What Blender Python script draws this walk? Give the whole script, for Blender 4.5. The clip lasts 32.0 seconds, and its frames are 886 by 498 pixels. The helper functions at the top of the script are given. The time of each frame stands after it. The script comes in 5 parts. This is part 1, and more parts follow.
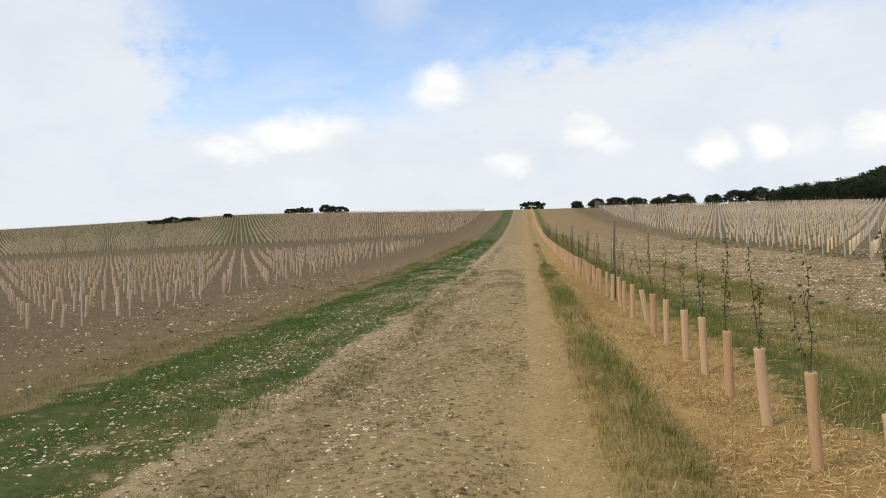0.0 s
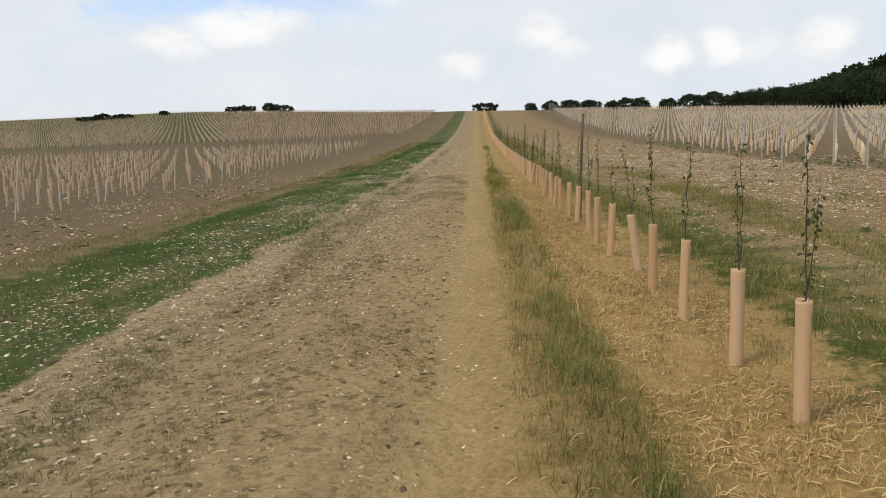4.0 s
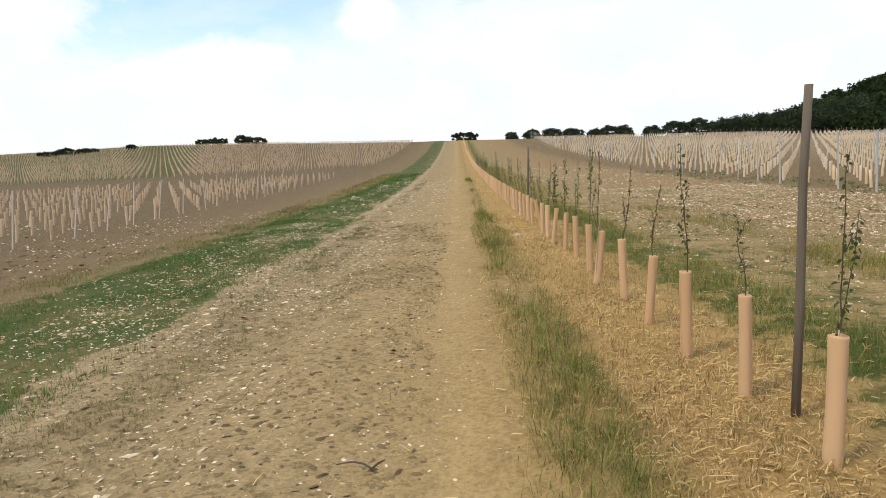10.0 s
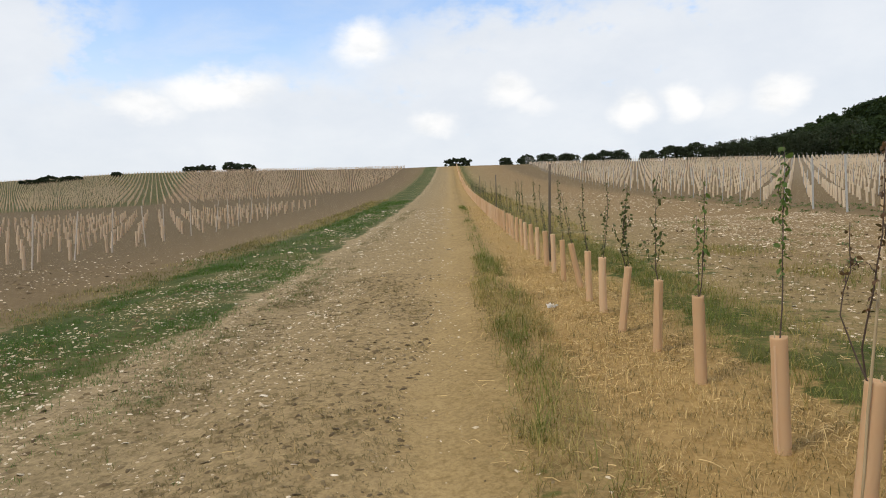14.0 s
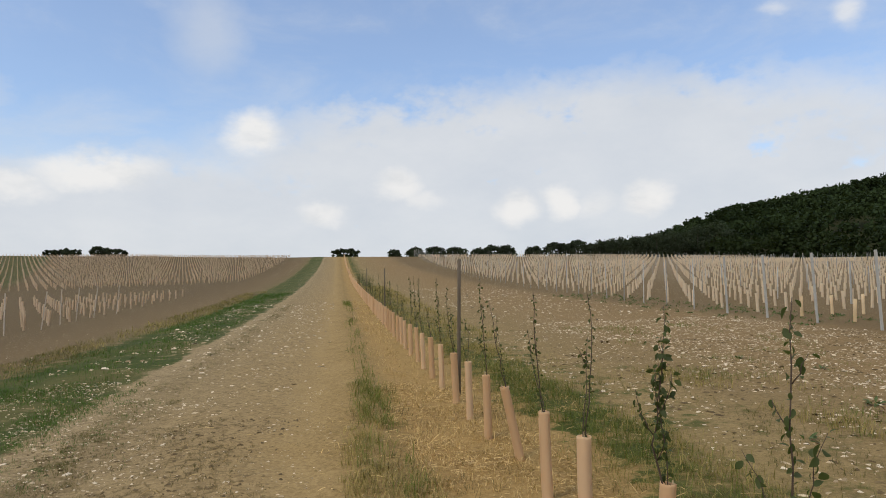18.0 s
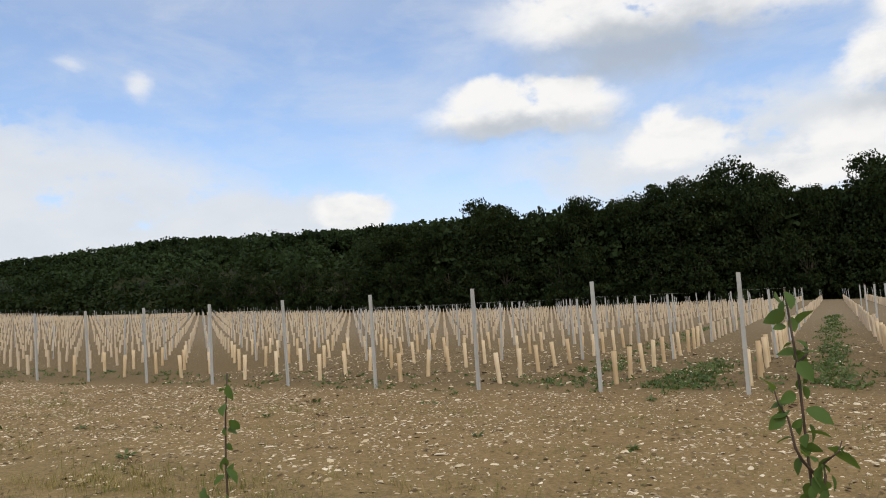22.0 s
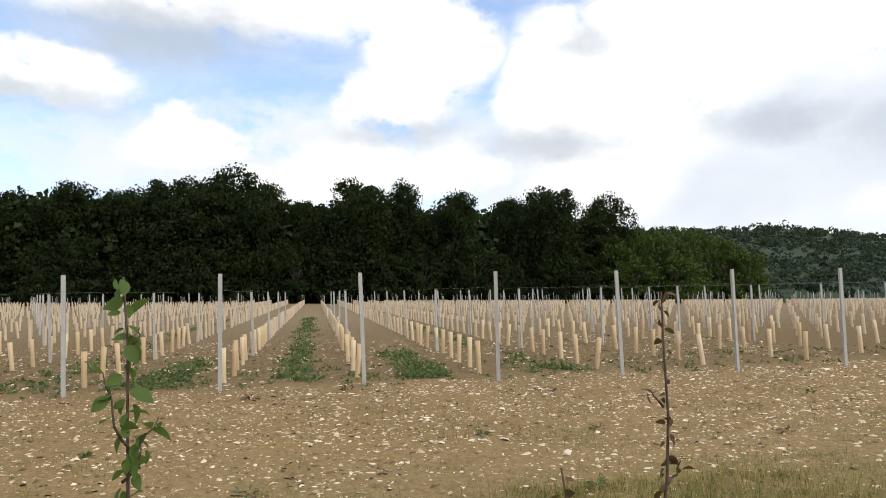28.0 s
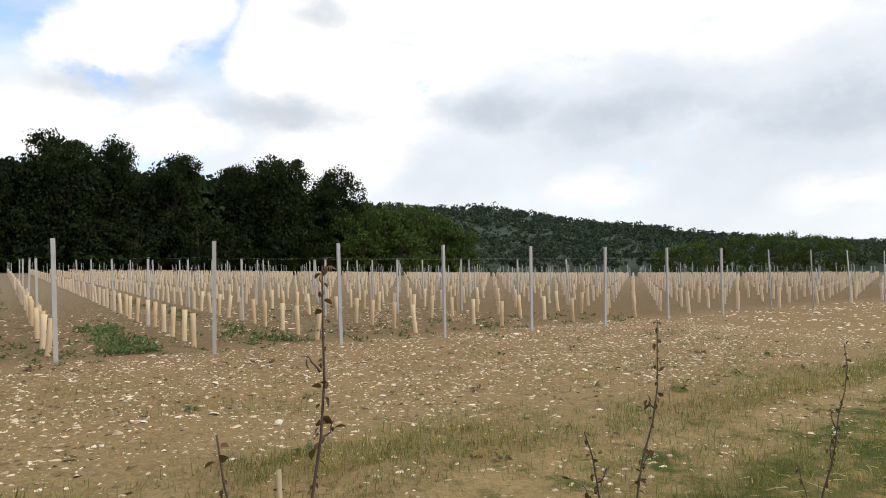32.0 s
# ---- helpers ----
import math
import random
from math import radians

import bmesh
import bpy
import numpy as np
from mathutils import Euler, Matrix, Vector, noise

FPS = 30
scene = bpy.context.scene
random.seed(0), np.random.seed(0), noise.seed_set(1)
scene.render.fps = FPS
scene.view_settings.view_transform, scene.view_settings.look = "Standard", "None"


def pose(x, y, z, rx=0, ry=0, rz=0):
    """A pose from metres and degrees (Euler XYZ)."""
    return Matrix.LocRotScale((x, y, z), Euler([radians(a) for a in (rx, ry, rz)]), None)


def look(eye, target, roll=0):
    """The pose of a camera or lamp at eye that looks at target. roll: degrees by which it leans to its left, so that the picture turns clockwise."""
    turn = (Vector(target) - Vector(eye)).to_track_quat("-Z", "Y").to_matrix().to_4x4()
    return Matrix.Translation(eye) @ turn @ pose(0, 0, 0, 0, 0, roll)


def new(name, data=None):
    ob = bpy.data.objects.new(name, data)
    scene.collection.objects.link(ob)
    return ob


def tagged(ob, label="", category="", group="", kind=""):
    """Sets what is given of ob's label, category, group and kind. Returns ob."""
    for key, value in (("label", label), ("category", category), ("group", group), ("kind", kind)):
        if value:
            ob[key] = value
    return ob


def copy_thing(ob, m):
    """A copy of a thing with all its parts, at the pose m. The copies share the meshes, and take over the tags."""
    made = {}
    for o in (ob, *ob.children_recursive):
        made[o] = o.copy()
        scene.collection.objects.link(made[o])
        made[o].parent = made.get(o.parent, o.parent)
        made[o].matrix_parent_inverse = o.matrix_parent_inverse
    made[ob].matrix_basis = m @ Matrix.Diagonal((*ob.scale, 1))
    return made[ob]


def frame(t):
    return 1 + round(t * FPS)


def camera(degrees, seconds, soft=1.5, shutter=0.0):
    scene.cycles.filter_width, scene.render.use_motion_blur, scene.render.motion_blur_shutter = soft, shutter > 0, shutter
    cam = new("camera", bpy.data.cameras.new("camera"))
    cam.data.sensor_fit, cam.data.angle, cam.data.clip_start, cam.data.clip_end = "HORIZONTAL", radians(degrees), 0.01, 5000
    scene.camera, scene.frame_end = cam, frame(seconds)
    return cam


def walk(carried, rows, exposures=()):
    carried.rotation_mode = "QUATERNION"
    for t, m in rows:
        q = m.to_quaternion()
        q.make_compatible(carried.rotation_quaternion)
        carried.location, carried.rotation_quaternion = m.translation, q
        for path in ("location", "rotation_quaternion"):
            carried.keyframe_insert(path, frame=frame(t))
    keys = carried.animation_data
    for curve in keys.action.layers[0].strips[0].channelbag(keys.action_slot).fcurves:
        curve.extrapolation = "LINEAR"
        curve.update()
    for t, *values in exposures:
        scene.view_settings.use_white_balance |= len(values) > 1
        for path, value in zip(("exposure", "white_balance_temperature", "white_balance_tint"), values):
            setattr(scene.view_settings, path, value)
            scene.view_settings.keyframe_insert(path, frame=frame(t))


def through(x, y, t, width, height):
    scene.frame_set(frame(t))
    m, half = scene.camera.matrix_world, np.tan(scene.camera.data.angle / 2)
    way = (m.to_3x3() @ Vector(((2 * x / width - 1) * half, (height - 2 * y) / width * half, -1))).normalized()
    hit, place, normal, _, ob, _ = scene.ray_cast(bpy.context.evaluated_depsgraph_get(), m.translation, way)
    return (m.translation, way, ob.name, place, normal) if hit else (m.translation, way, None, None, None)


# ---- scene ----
cam = camera(65.5, 32.0, 1.0)
METRES, EYE, TILT, LEAN, TURN = 22.5, 1.58, 0.0, 1.0, 6.8
ROWS = [
    (0.0, 0.0, 0.0, 0.0, 0.0, 0.0, -0.0),
    (0.5, -0.0003, 0.0065, -0.0008, -3.73, -0.38, 0.28),
    (1.0, 0.0045, 0.022, -0.0029, -7.07, -1.05, 1.34),
    (1.5, 0.0087, 0.0433, -0.0037, -6.6, -4.58, 0.76),
    (2.0, 0.0137, 0.0707, -0.0033, -6.78, -8.16, 0.07),
    (2.5, 0.0198, 0.1, -0.003, -6.27, -9.44, 0.56),
    (3.0, 0.0253, 0.1305, -0.0036, -4.82, -10.58, 0.01),
    (3.5, 0.0328, 0.1596, -0.0024, -5.69, -9.25, -0.19),
    (4.0, 0.0352, 0.1895, -0.0017, -3.94, -8.01, -0.64),
    (4.5, 0.0389, 0.2198, -0.0007, -4.37, -5.46, -0.06),
    (6.5, 0.0499, 0.3387, 0.0021, -4.97, -5.21, 0.14),
    (7.0, 0.0544, 0.3697, 0.0036, -4.42, -6.23, -0.0),
    (7.5, 0.058, 0.4009, 0.0043, -3.81, -6.22, -0.04),
    (8.0, 0.0632, 0.432, 0.0056, -3.51, -5.36, 0.04),
    (8.5, 0.0653, 0.4629, 0.0051, -2.58, -5.16, -0.69),
    (9.0, 0.0692, 0.4935, 0.0052, -3.88, -4.99, -0.05),
    (9.5, 0.0711, 0.5239, 0.0056, -3.56, -5.3, -0.68),
    (10.0, 0.0756, 0.5555, 0.0057, -5.59, -5.49, 0.11),
    (10.5, 0.0794, 0.5863, 0.0069, -4.91, -5.46, -0.37),
    (11.0, 0.0835, 0.6164, 0.0079, -4.46, -4.68, 0.19),
    (11.5, 0.0877, 0.6454, 0.0106, -1.54, -2.73, -0.16),
    (12.0, 0.0891, 0.6754, 0.0114, -0.94, -0.74, -0.29),
    (12.5, 0.0924, 0.7051, 0.0124, -0.89, 0.66, 0.01),
    (13.0, 0.0945, 0.734, 0.0116, -1.61, 1.07, -0.06),
    (13.5, 0.1, 0.7651, 0.0106, -4.34, -1.85, 0.45),
    (15.5, 0.1173, 0.8789, 0.0157, -7.61, -4.38, 0.14),
    (16.0, 0.1226, 0.9095, 0.0179, -6.3, -3.0, 0.13),
    (16.5, 0.1265, 0.9341, 0.0194, -6.79, -1.39, 0.42),
    (17.0, 0.1309, 0.9485, 0.0212, -6.81, 1.28, 0.6),
    (17.5, 0.1325, 0.9533, 0.0218, -7.58, 3.54, -0.18),
    (18.0, 0.1339, 0.954, 0.022, -15.44, 4.29, -0.47),
    (18.5, 0.1346, 0.9539, 0.0218, -22.63, 4.13, -0.31),
    (19.0, 0.1366, 0.9542, 0.022, -31.1, 4.2, 0.28),
    (19.5, 0.1391, 0.9533, 0.022, -39.42, 4.8, 1.3),
    (20.0, 0.1408, 0.9514, 0.0222, -47.9, 5.37, 2.17),
    (20.5, 0.1408, 0.9497, 0.0226, -54.54, 6.36, 2.77),
    (21.0, 0.1415, 0.9488, 0.0228, -60.65, 7.05, 3.03),
    (21.5, 0.1428, 0.948, 0.0228, -65.62, 7.67, 3.29),
    (22.0, 0.1438, 0.9472, 0.0224, -70.09, 7.64, 3.28),
    (22.5, 0.144, 0.9465, 0.0224, -74.52, 7.34, 3.21),
    (23.0, 0.1442, 0.9462, 0.0225, -78.29, 7.49, 3.26),
    (23.5, 0.1444, 0.9456, 0.0224, -81.52, 7.62, 3.19),
    (24.0, 0.1444, 0.9443, 0.0225, -85.4, 7.74, 3.24),
    (24.5, 0.144, 0.9429, 0.0222, -89.74, 7.82, 3.34),
    (25.0, 0.1431, 0.941, 0.0223, -93.89, 7.91, 3.35),
    (25.5, 0.1427, 0.9401, 0.0223, -97.08, 7.95, 3.26),
    (27.5, 0.1419, 0.9382, 0.021, -107.38, 6.05, 2.83),
    (28.0, 0.1415, 0.9364, 0.0207, -110.17, 5.45, 2.91),
    (28.5, 0.1411, 0.9361, 0.0203, -111.98, 4.71, 2.8),
    (29.0, 0.141, 0.9356, 0.02, -114.2, 3.95, 2.73),
    (29.5, 0.1411, 0.9357, 0.0199, -116.41, 3.36, 2.65),
    (30.0, 0.1405, 0.9352, 0.0199, -118.91, 2.57, 2.67),
    (30.5, 0.1393, 0.9338, 0.02, -121.59, 1.98, 2.68),
    (31.0, 0.1389, 0.9338, 0.0201, -124.57, 1.5, 2.49),
    (31.5, 0.1378, 0.9337, 0.0204, -128.28, 1.58, 2.47),
    (32.0, 0.1364, 0.9331, 0.0205, -132.43, 2.01, 2.58),
]
EXPOSURES = [(0.0, -0.06), (1.0, -0.12), (2.0, 0.10), (3.0, 0.14), (4.0, -0.12), (7.0, 0.02), (9.0, 0.28), (11.0, 0.20), (12.0, 0.16), (13.0, -0.10), (16.0, 0.12), (17.0, 0.14), (18.0, -0.32), (19.0, -0.40), (20.0, -0.43), (22.0, -0.20), (25.0, 0.03), (28.0, 0.15), (32.0, 0.10)]
walk(cam, [(t, pose(0, 0, EYE, TILT, LEAN, TURN) @ pose(METRES * x, METRES * y, METRES * z, 90 + pitch, roll, yaw)) for t, x, y, z, yaw, pitch, roll in ROWS], EXPOSURES)

# ---- light ----
# y runs along the farm track, x across it to the right, z up.
SUN_AZ, SUN_EL = 238.0, 50.0


def direction(az, el):
    a, e = radians(az), radians(el)
    return Vector((math.sin(a) * math.cos(e), math.cos(a) * math.cos(e), math.sin(e)))


sun = new("sun", bpy.data.lights.new("sun", "SUN"))
sun.data.energy, sun.data.angle, sun.data.color = 1.9, radians(16), (1.0, 0.89, 0.72)
sun.matrix_world = look(direction(SUN_AZ, SUN_EL) * 50, (0, 0, 0))

# ---- node helpers ----


class Nodes:
    """Short ways to add shader nodes to a tree."""

    def __init__(self, tree):
        self.tree = tree
        tree.nodes.clear()

    def link(self, a, b):
        self.tree.links.new(a, b)

    def put(self, value, socket):
        if isinstance(value, bpy.types.NodeSocket):
            self.link(value, socket)
        else:
            socket.default_value = value

    def math(self, op, a, b=0.0, c=0.0, clamp=False):
        n = self.tree.nodes.new("ShaderNodeMath")
        n.operation, n.use_clamp = op, clamp
        self.put(a, n.inputs[0]), self.put(b, n.inputs[1]), self.put(c, n.inputs[2])
        return n.outputs[0]

    def noise(self, vector, scale, detail=4.0, rough=0.55, distortion=0.0):
        n = self.tree.nodes.new("ShaderNodeTexNoise")
        self.put(vector, n.inputs["Vector"])
        n.inputs["Scale"].default_value, n.inputs["Detail"].default_value = scale, detail
        n.inputs["Roughness"].default_value, n.inputs["Distortion"].default_value = rough, distortion
        return n.outputs["Fac"]

    def ramp(self, fac, stops, mode="LINEAR"):
        n = self.tree.nodes.new("ShaderNodeValToRGB")
        r = n.color_ramp
        r.interpolation = mode
        while len(r.elements) < len(stops):
            r.elements.new(0.5)
        for e, (p, c) in zip(r.elements, sorted(stops, key=lambda s: s[0])):
            e.position = p
            e.color = (*c, 1.0) if isinstance(c, tuple) else (c, c, c, 1.0)
        self.put(fac, n.inputs[0])
        return n.outputs["Color"]

    def span(self, value, a, b, lo=0.0, hi=1.0, smooth=True):
        n = self.tree.nodes.new("ShaderNodeMapRange")
        n.interpolation_type = "SMOOTHSTEP" if smooth else "LINEAR"
        self.put(value, n.inputs["Value"])
        for i, v in ((1, a), (2, b), (3, lo), (4, hi)):
            self.put(v, n.inputs[i])
        return n.outputs[0]

    def mix(self, fac, a, b, blend="MIX"):
        n = self.tree.nodes.new("ShaderNodeMix")
        n.data_type, n.blend_type, n.clamp_factor = "RGBA", blend, True
        self.put(fac, n.inputs[0])
        for v, s in ((a, n.inputs[6]), (b, n.inputs[7])):
            self.put((*v, 1.0) if isinstance(v, tuple) else v, s)
        return n.outputs[2]

    def scaled(self, vector, x, y, z):
        n = self.tree.nodes.new("ShaderNodeMapping")
        self.put(vector, n.inputs[0])
        n.inputs["Scale"].default_value = (x, y, z)
        return n.outputs[0]

    def bump(self, height, strength=0.5, distance=0.02):
        n = self.tree.nodes.new("ShaderNodeBump")
        n.inputs["Strength"].default_value, n.inputs["Distance"].default_value = strength, distance
        self.put(height, n.inputs["Height"])
        return n.outputs[0]

    def surface(self, color, rough=0.8, normal=None, metal=0.0, specular=0.3):
        b = self.tree.nodes.new("ShaderNodeBsdfPrincipled")
        self.put((*color, 1.0) if isinstance(color, tuple) else color, b.inputs["Base Color"])
        self.put(rough, b.inputs["Roughness"])
        b.inputs["Metallic"].default_value = metal
        b.inputs["Specular IOR Level"].default_value = specular
        if normal is not None:
            self.link(normal, b.inputs["Normal"])
        out = self.tree.nodes.new("ShaderNodeOutputMaterial")
        self.link(b.outputs[0], out.inputs[0])
        return b


def material(name):
    m = bpy.data.materials.new(name)
    m.use_nodes = True
    return m, Nodes(m.node_tree)


# ---- sky: blue, with drifting cloud ----
def build_world():
    w = bpy.data.worlds.new("sky")
    scene.world = w
    w.use_nodes = True
    n = Nodes(w.node_tree)
    t = w.node_tree.nodes
    sky = t.new("ShaderNodeTexSky")
    sky.sky_type, sky.sun_disc = "NISHITA", False
    sky.sun_elevation, sky.sun_rotation = radians(SUN_EL), radians(SUN_AZ)
    way = t.new("ShaderNodeTexCoord").outputs["Generated"]
    sep = t.new("ShaderNodeSeparateXYZ")
    n.link(way, sep.inputs[0])
    x, y, z = sep.outputs
    az = n.math("MULTIPLY", n.math("ARCTAN2", x, y), 180 / math.pi)
    el = n.math("MULTIPLY", n.math("ARCSINE", z), 180 / math.pi)
    # ragged edges: the place on the dome is pushed about by two sizes of noise
    def push(scale, amount):
        c = t.new("ShaderNodeTexNoise")
        n.link(n.scaled(way, 1, 1, 1.6), c.inputs["Vector"])
        c.inputs["Scale"].default_value, c.inputs["Detail"].default_value, c.inputs["Roughness"].default_value = scale, 5, 0.6
        s = t.new("ShaderNodeVectorMath")
        s.operation = "SUBTRACT"
        n.link(c.outputs["Color"], s.inputs[0])
        s.inputs[1].default_value = (0.5, 0.5, 0.5)
        m = t.new("ShaderNodeVectorMath")
        m.operation = "SCALE"
        n.link(s.outputs[0], m.inputs[0])
        m.inputs["Scale"].default_value = amount
        return m.outputs[0]
    place = t.new("ShaderNodeCombineXYZ")
    n.link(az, place.inputs[0]), n.link(el, place.inputs[1])
    at = place.outputs[0]
    for scale, amount in ((5.0, 4.0), (18.0, 1.3), (60.0, 0.4)):
        a = t.new("ShaderNodeVectorMath")
        n.link(at, a.inputs[0]), n.link(push(scale, amount), a.inputs[1])
        at = a.outputs[0]

    def blob(azimuth, elevation, wide, high, soft, strength=1.0):
        m = t.new("ShaderNodeMapping")
        m.vector_type = "TEXTURE"
        n.link(at, m.inputs[0])
        m.inputs["Location"].default_value = (azimuth, elevation, 0)
        m.inputs["Scale"].default_value = (wide, high, 1)
        v = t.new("ShaderNodeVectorMath")
        v.operation = "LENGTH"
        n.link(m.outputs[0], v.inputs[0])
        return n.span(v.outputs["Value"], 1.0 + soft, 1.0 - soft, 0.0, strength)

    def union(blobs):
        total = 0.0
        for b in blobs:
            total = n.math("MAXIMUM", total, blob(*b))
        return total

    # thin white haze low down and broad sheets of cloud
    haze = n.span(el, 19.0, 2.0, 0.0, 0.9)
    fine = n.noise(n.scaled(way, 1, 1, 2.5), 4.0, 7, 0.62, 0.4)
    veil = n.span(fine, 0.40, 0.75, 0.17, 0.52)
    sheet = union(SHEETS)
    puffs = union(PUFFS)
    grey = n.math("MULTIPLY", union(GREYS), n.span(n.noise(way, 7.0, 5, 0.6), 0.2, 0.6, 0.45, 1.0))
    cover = n.math("MAXIMUM", n.math("MAXIMUM", haze, veil), n.math("MULTIPLY", sheet, 0.96))
    blue = n.mix(1.0, sky.outputs[0], SKY_TINT, "MULTIPLY")
    cloud = n.ramp(n.noise(n.scaled(way, 1, 1, 2.0), 6.0, 6, 0.6), [(0.30, (0.79, 0.835, 0.90)), (0.70, (0.90, 0.925, 0.96))])
    col = n.mix(cover, blue, cloud)
    col = n.mix(n.math("MULTIPLY", puffs, n.span(fine, 0.2, 0.55, 0.75, 1.0)), col, n.ramp(n.noise(n.scaled(way, 1, 1, 2.2), 9.0, 6, 0.62), [(0.30, (0.88, 0.90, 0.92)), (0.52, (1.08, 1.07, 1.055))]))
    col = n.mix(n.math("MULTIPLY", grey, 0.8), col, (0.50, 0.56, 0.64))
    bg = t.new("ShaderNodeBackground")
    n.link(col, bg.inputs[0])
    bg.inputs[1].default_value = 1.0
    out = t.new("ShaderNodeOutputWorld")
    n.link(bg.outputs[0], out.inputs[0])


SKY_TINT = (0.186, 0.210, 0.236)
# azimuth, elevation, half width, half height, softness: degrees on the dome
SHEETS = [
    (-44, 13, 19, 9.5, 0.25), (0, 4, 75, 7.5, 0.35), (20, 9, 33, 8.8, 0.28), (-10.5, 20.5, 3.4, 3.5, 0.9, 0.6), (48, 8, 14, 5, 0.4),
    (14, 27, 20, 3.5, 0.8, 0.45), (46, 27, 24, 4, 0.9, 0.38), (92, 12, 24, 5, 0.45), (146, 12, 30, 16, 0.2), (120, 8, 18, 10, 0.3), (-110, 22, 50, 24, 0.4), (215, 25, 45, 26, 0.4), (140, 55, 60, 22, 0.4), (-20, 60, 50, 20, 0.5),
]
PUFFS = [
    (-6.8, 13.0, 2.0, 1.5, 0.5, 0.95), (-18.4, 9.6, 4.2, 1.2, 0.5, 0.95), (-24, 8.3, 2.6, 0.9, 0.6, 0.85), (-1.2, 6.9, 1.6, 0.8, 0.6, 0.8), (5.0, 9.2, 1.5, 1.2, 0.55, 0.85), (6.6, 8.3, 1.6, 0.6, 0.7, 0.6), (14.7, 7.9, 1.5, 1.2, 0.5, 0.95), (18.4, 8.1, 1.5, 1.1, 0.5, 0.95),
    (21.0, 7.5, 1.5, 0.8, 0.8, 0.6), (25.3, 7.4, 1.7, 1.3, 0.5, 0.95), (39.6, 19.9, 1.0, 1.0, 0.7, 0.7), (35, 21, 0.8, 0.5, 0.8, 0.5),
]
# heaped clouds beside and behind
PUFFS += [
    (71.3, 17.2, 8.2, 2.0, 0.25), (68.5, 18.4, 4.0, 1.8, 0.25), (73.5, 18.7, 4.2, 1.7, 0.25), (84, 13.4, 5.0, 2.2, 0.25), (83, 15.0, 2.0, 1.6, 0.3), (93.5, 10.6, 5.5, 1.9, 0.25), (104.8, 10.6, 4.5, 2.2, 0.3), (56.8, 10.2, 3.4, 1.9, 0.25),
    (88, 25.0, 19, 3.6, 0.22), (103, 20.5, 6.0, 4.6, 0.2), (100, 16.8, 5.0, 3.4, 0.22), (113.5, 17.0, 4.8, 6.4, 0.2), (96, 11.8, 5.5, 2.6, 0.3), (118, 14, 8, 6, 0.25), (124, 20, 9, 6, 0.25), (117, 9, 6, 3.5, 0.3),
    (138, 19.5, 12, 4.0, 0.4), (152, 18, 10, 3.0, 0.5), (138.5, 5.9, 4.0, 1.6, 0.6), (156, 4.2, 4.0, 1.5, 0.6), (90, 40, 30, 9, 0.35), (170, 30, 20, 10, 0.4),
]
GREYS = [(150, 10, 18, 6, 0.8, 0.5), (127, 8, 9, 3, 0.8, 0.3), (81, 21.4, 9.0, 2.4, 0.5), (71, 15.9, 6.5, 0.9, 0.8), (100, 14.2, 5, 1.0, 0.8), (113, 12.5, 5, 1.2, 0.8), (141.5, 11.2, 8.0, 2.2, 0.75), (157, 10.2, 10, 2.4, 0.8), (130, 12.6, 5.0, 1.6, 0.8), (116, 20.5, 2.2, 1.2, 0.7)]
build_world()

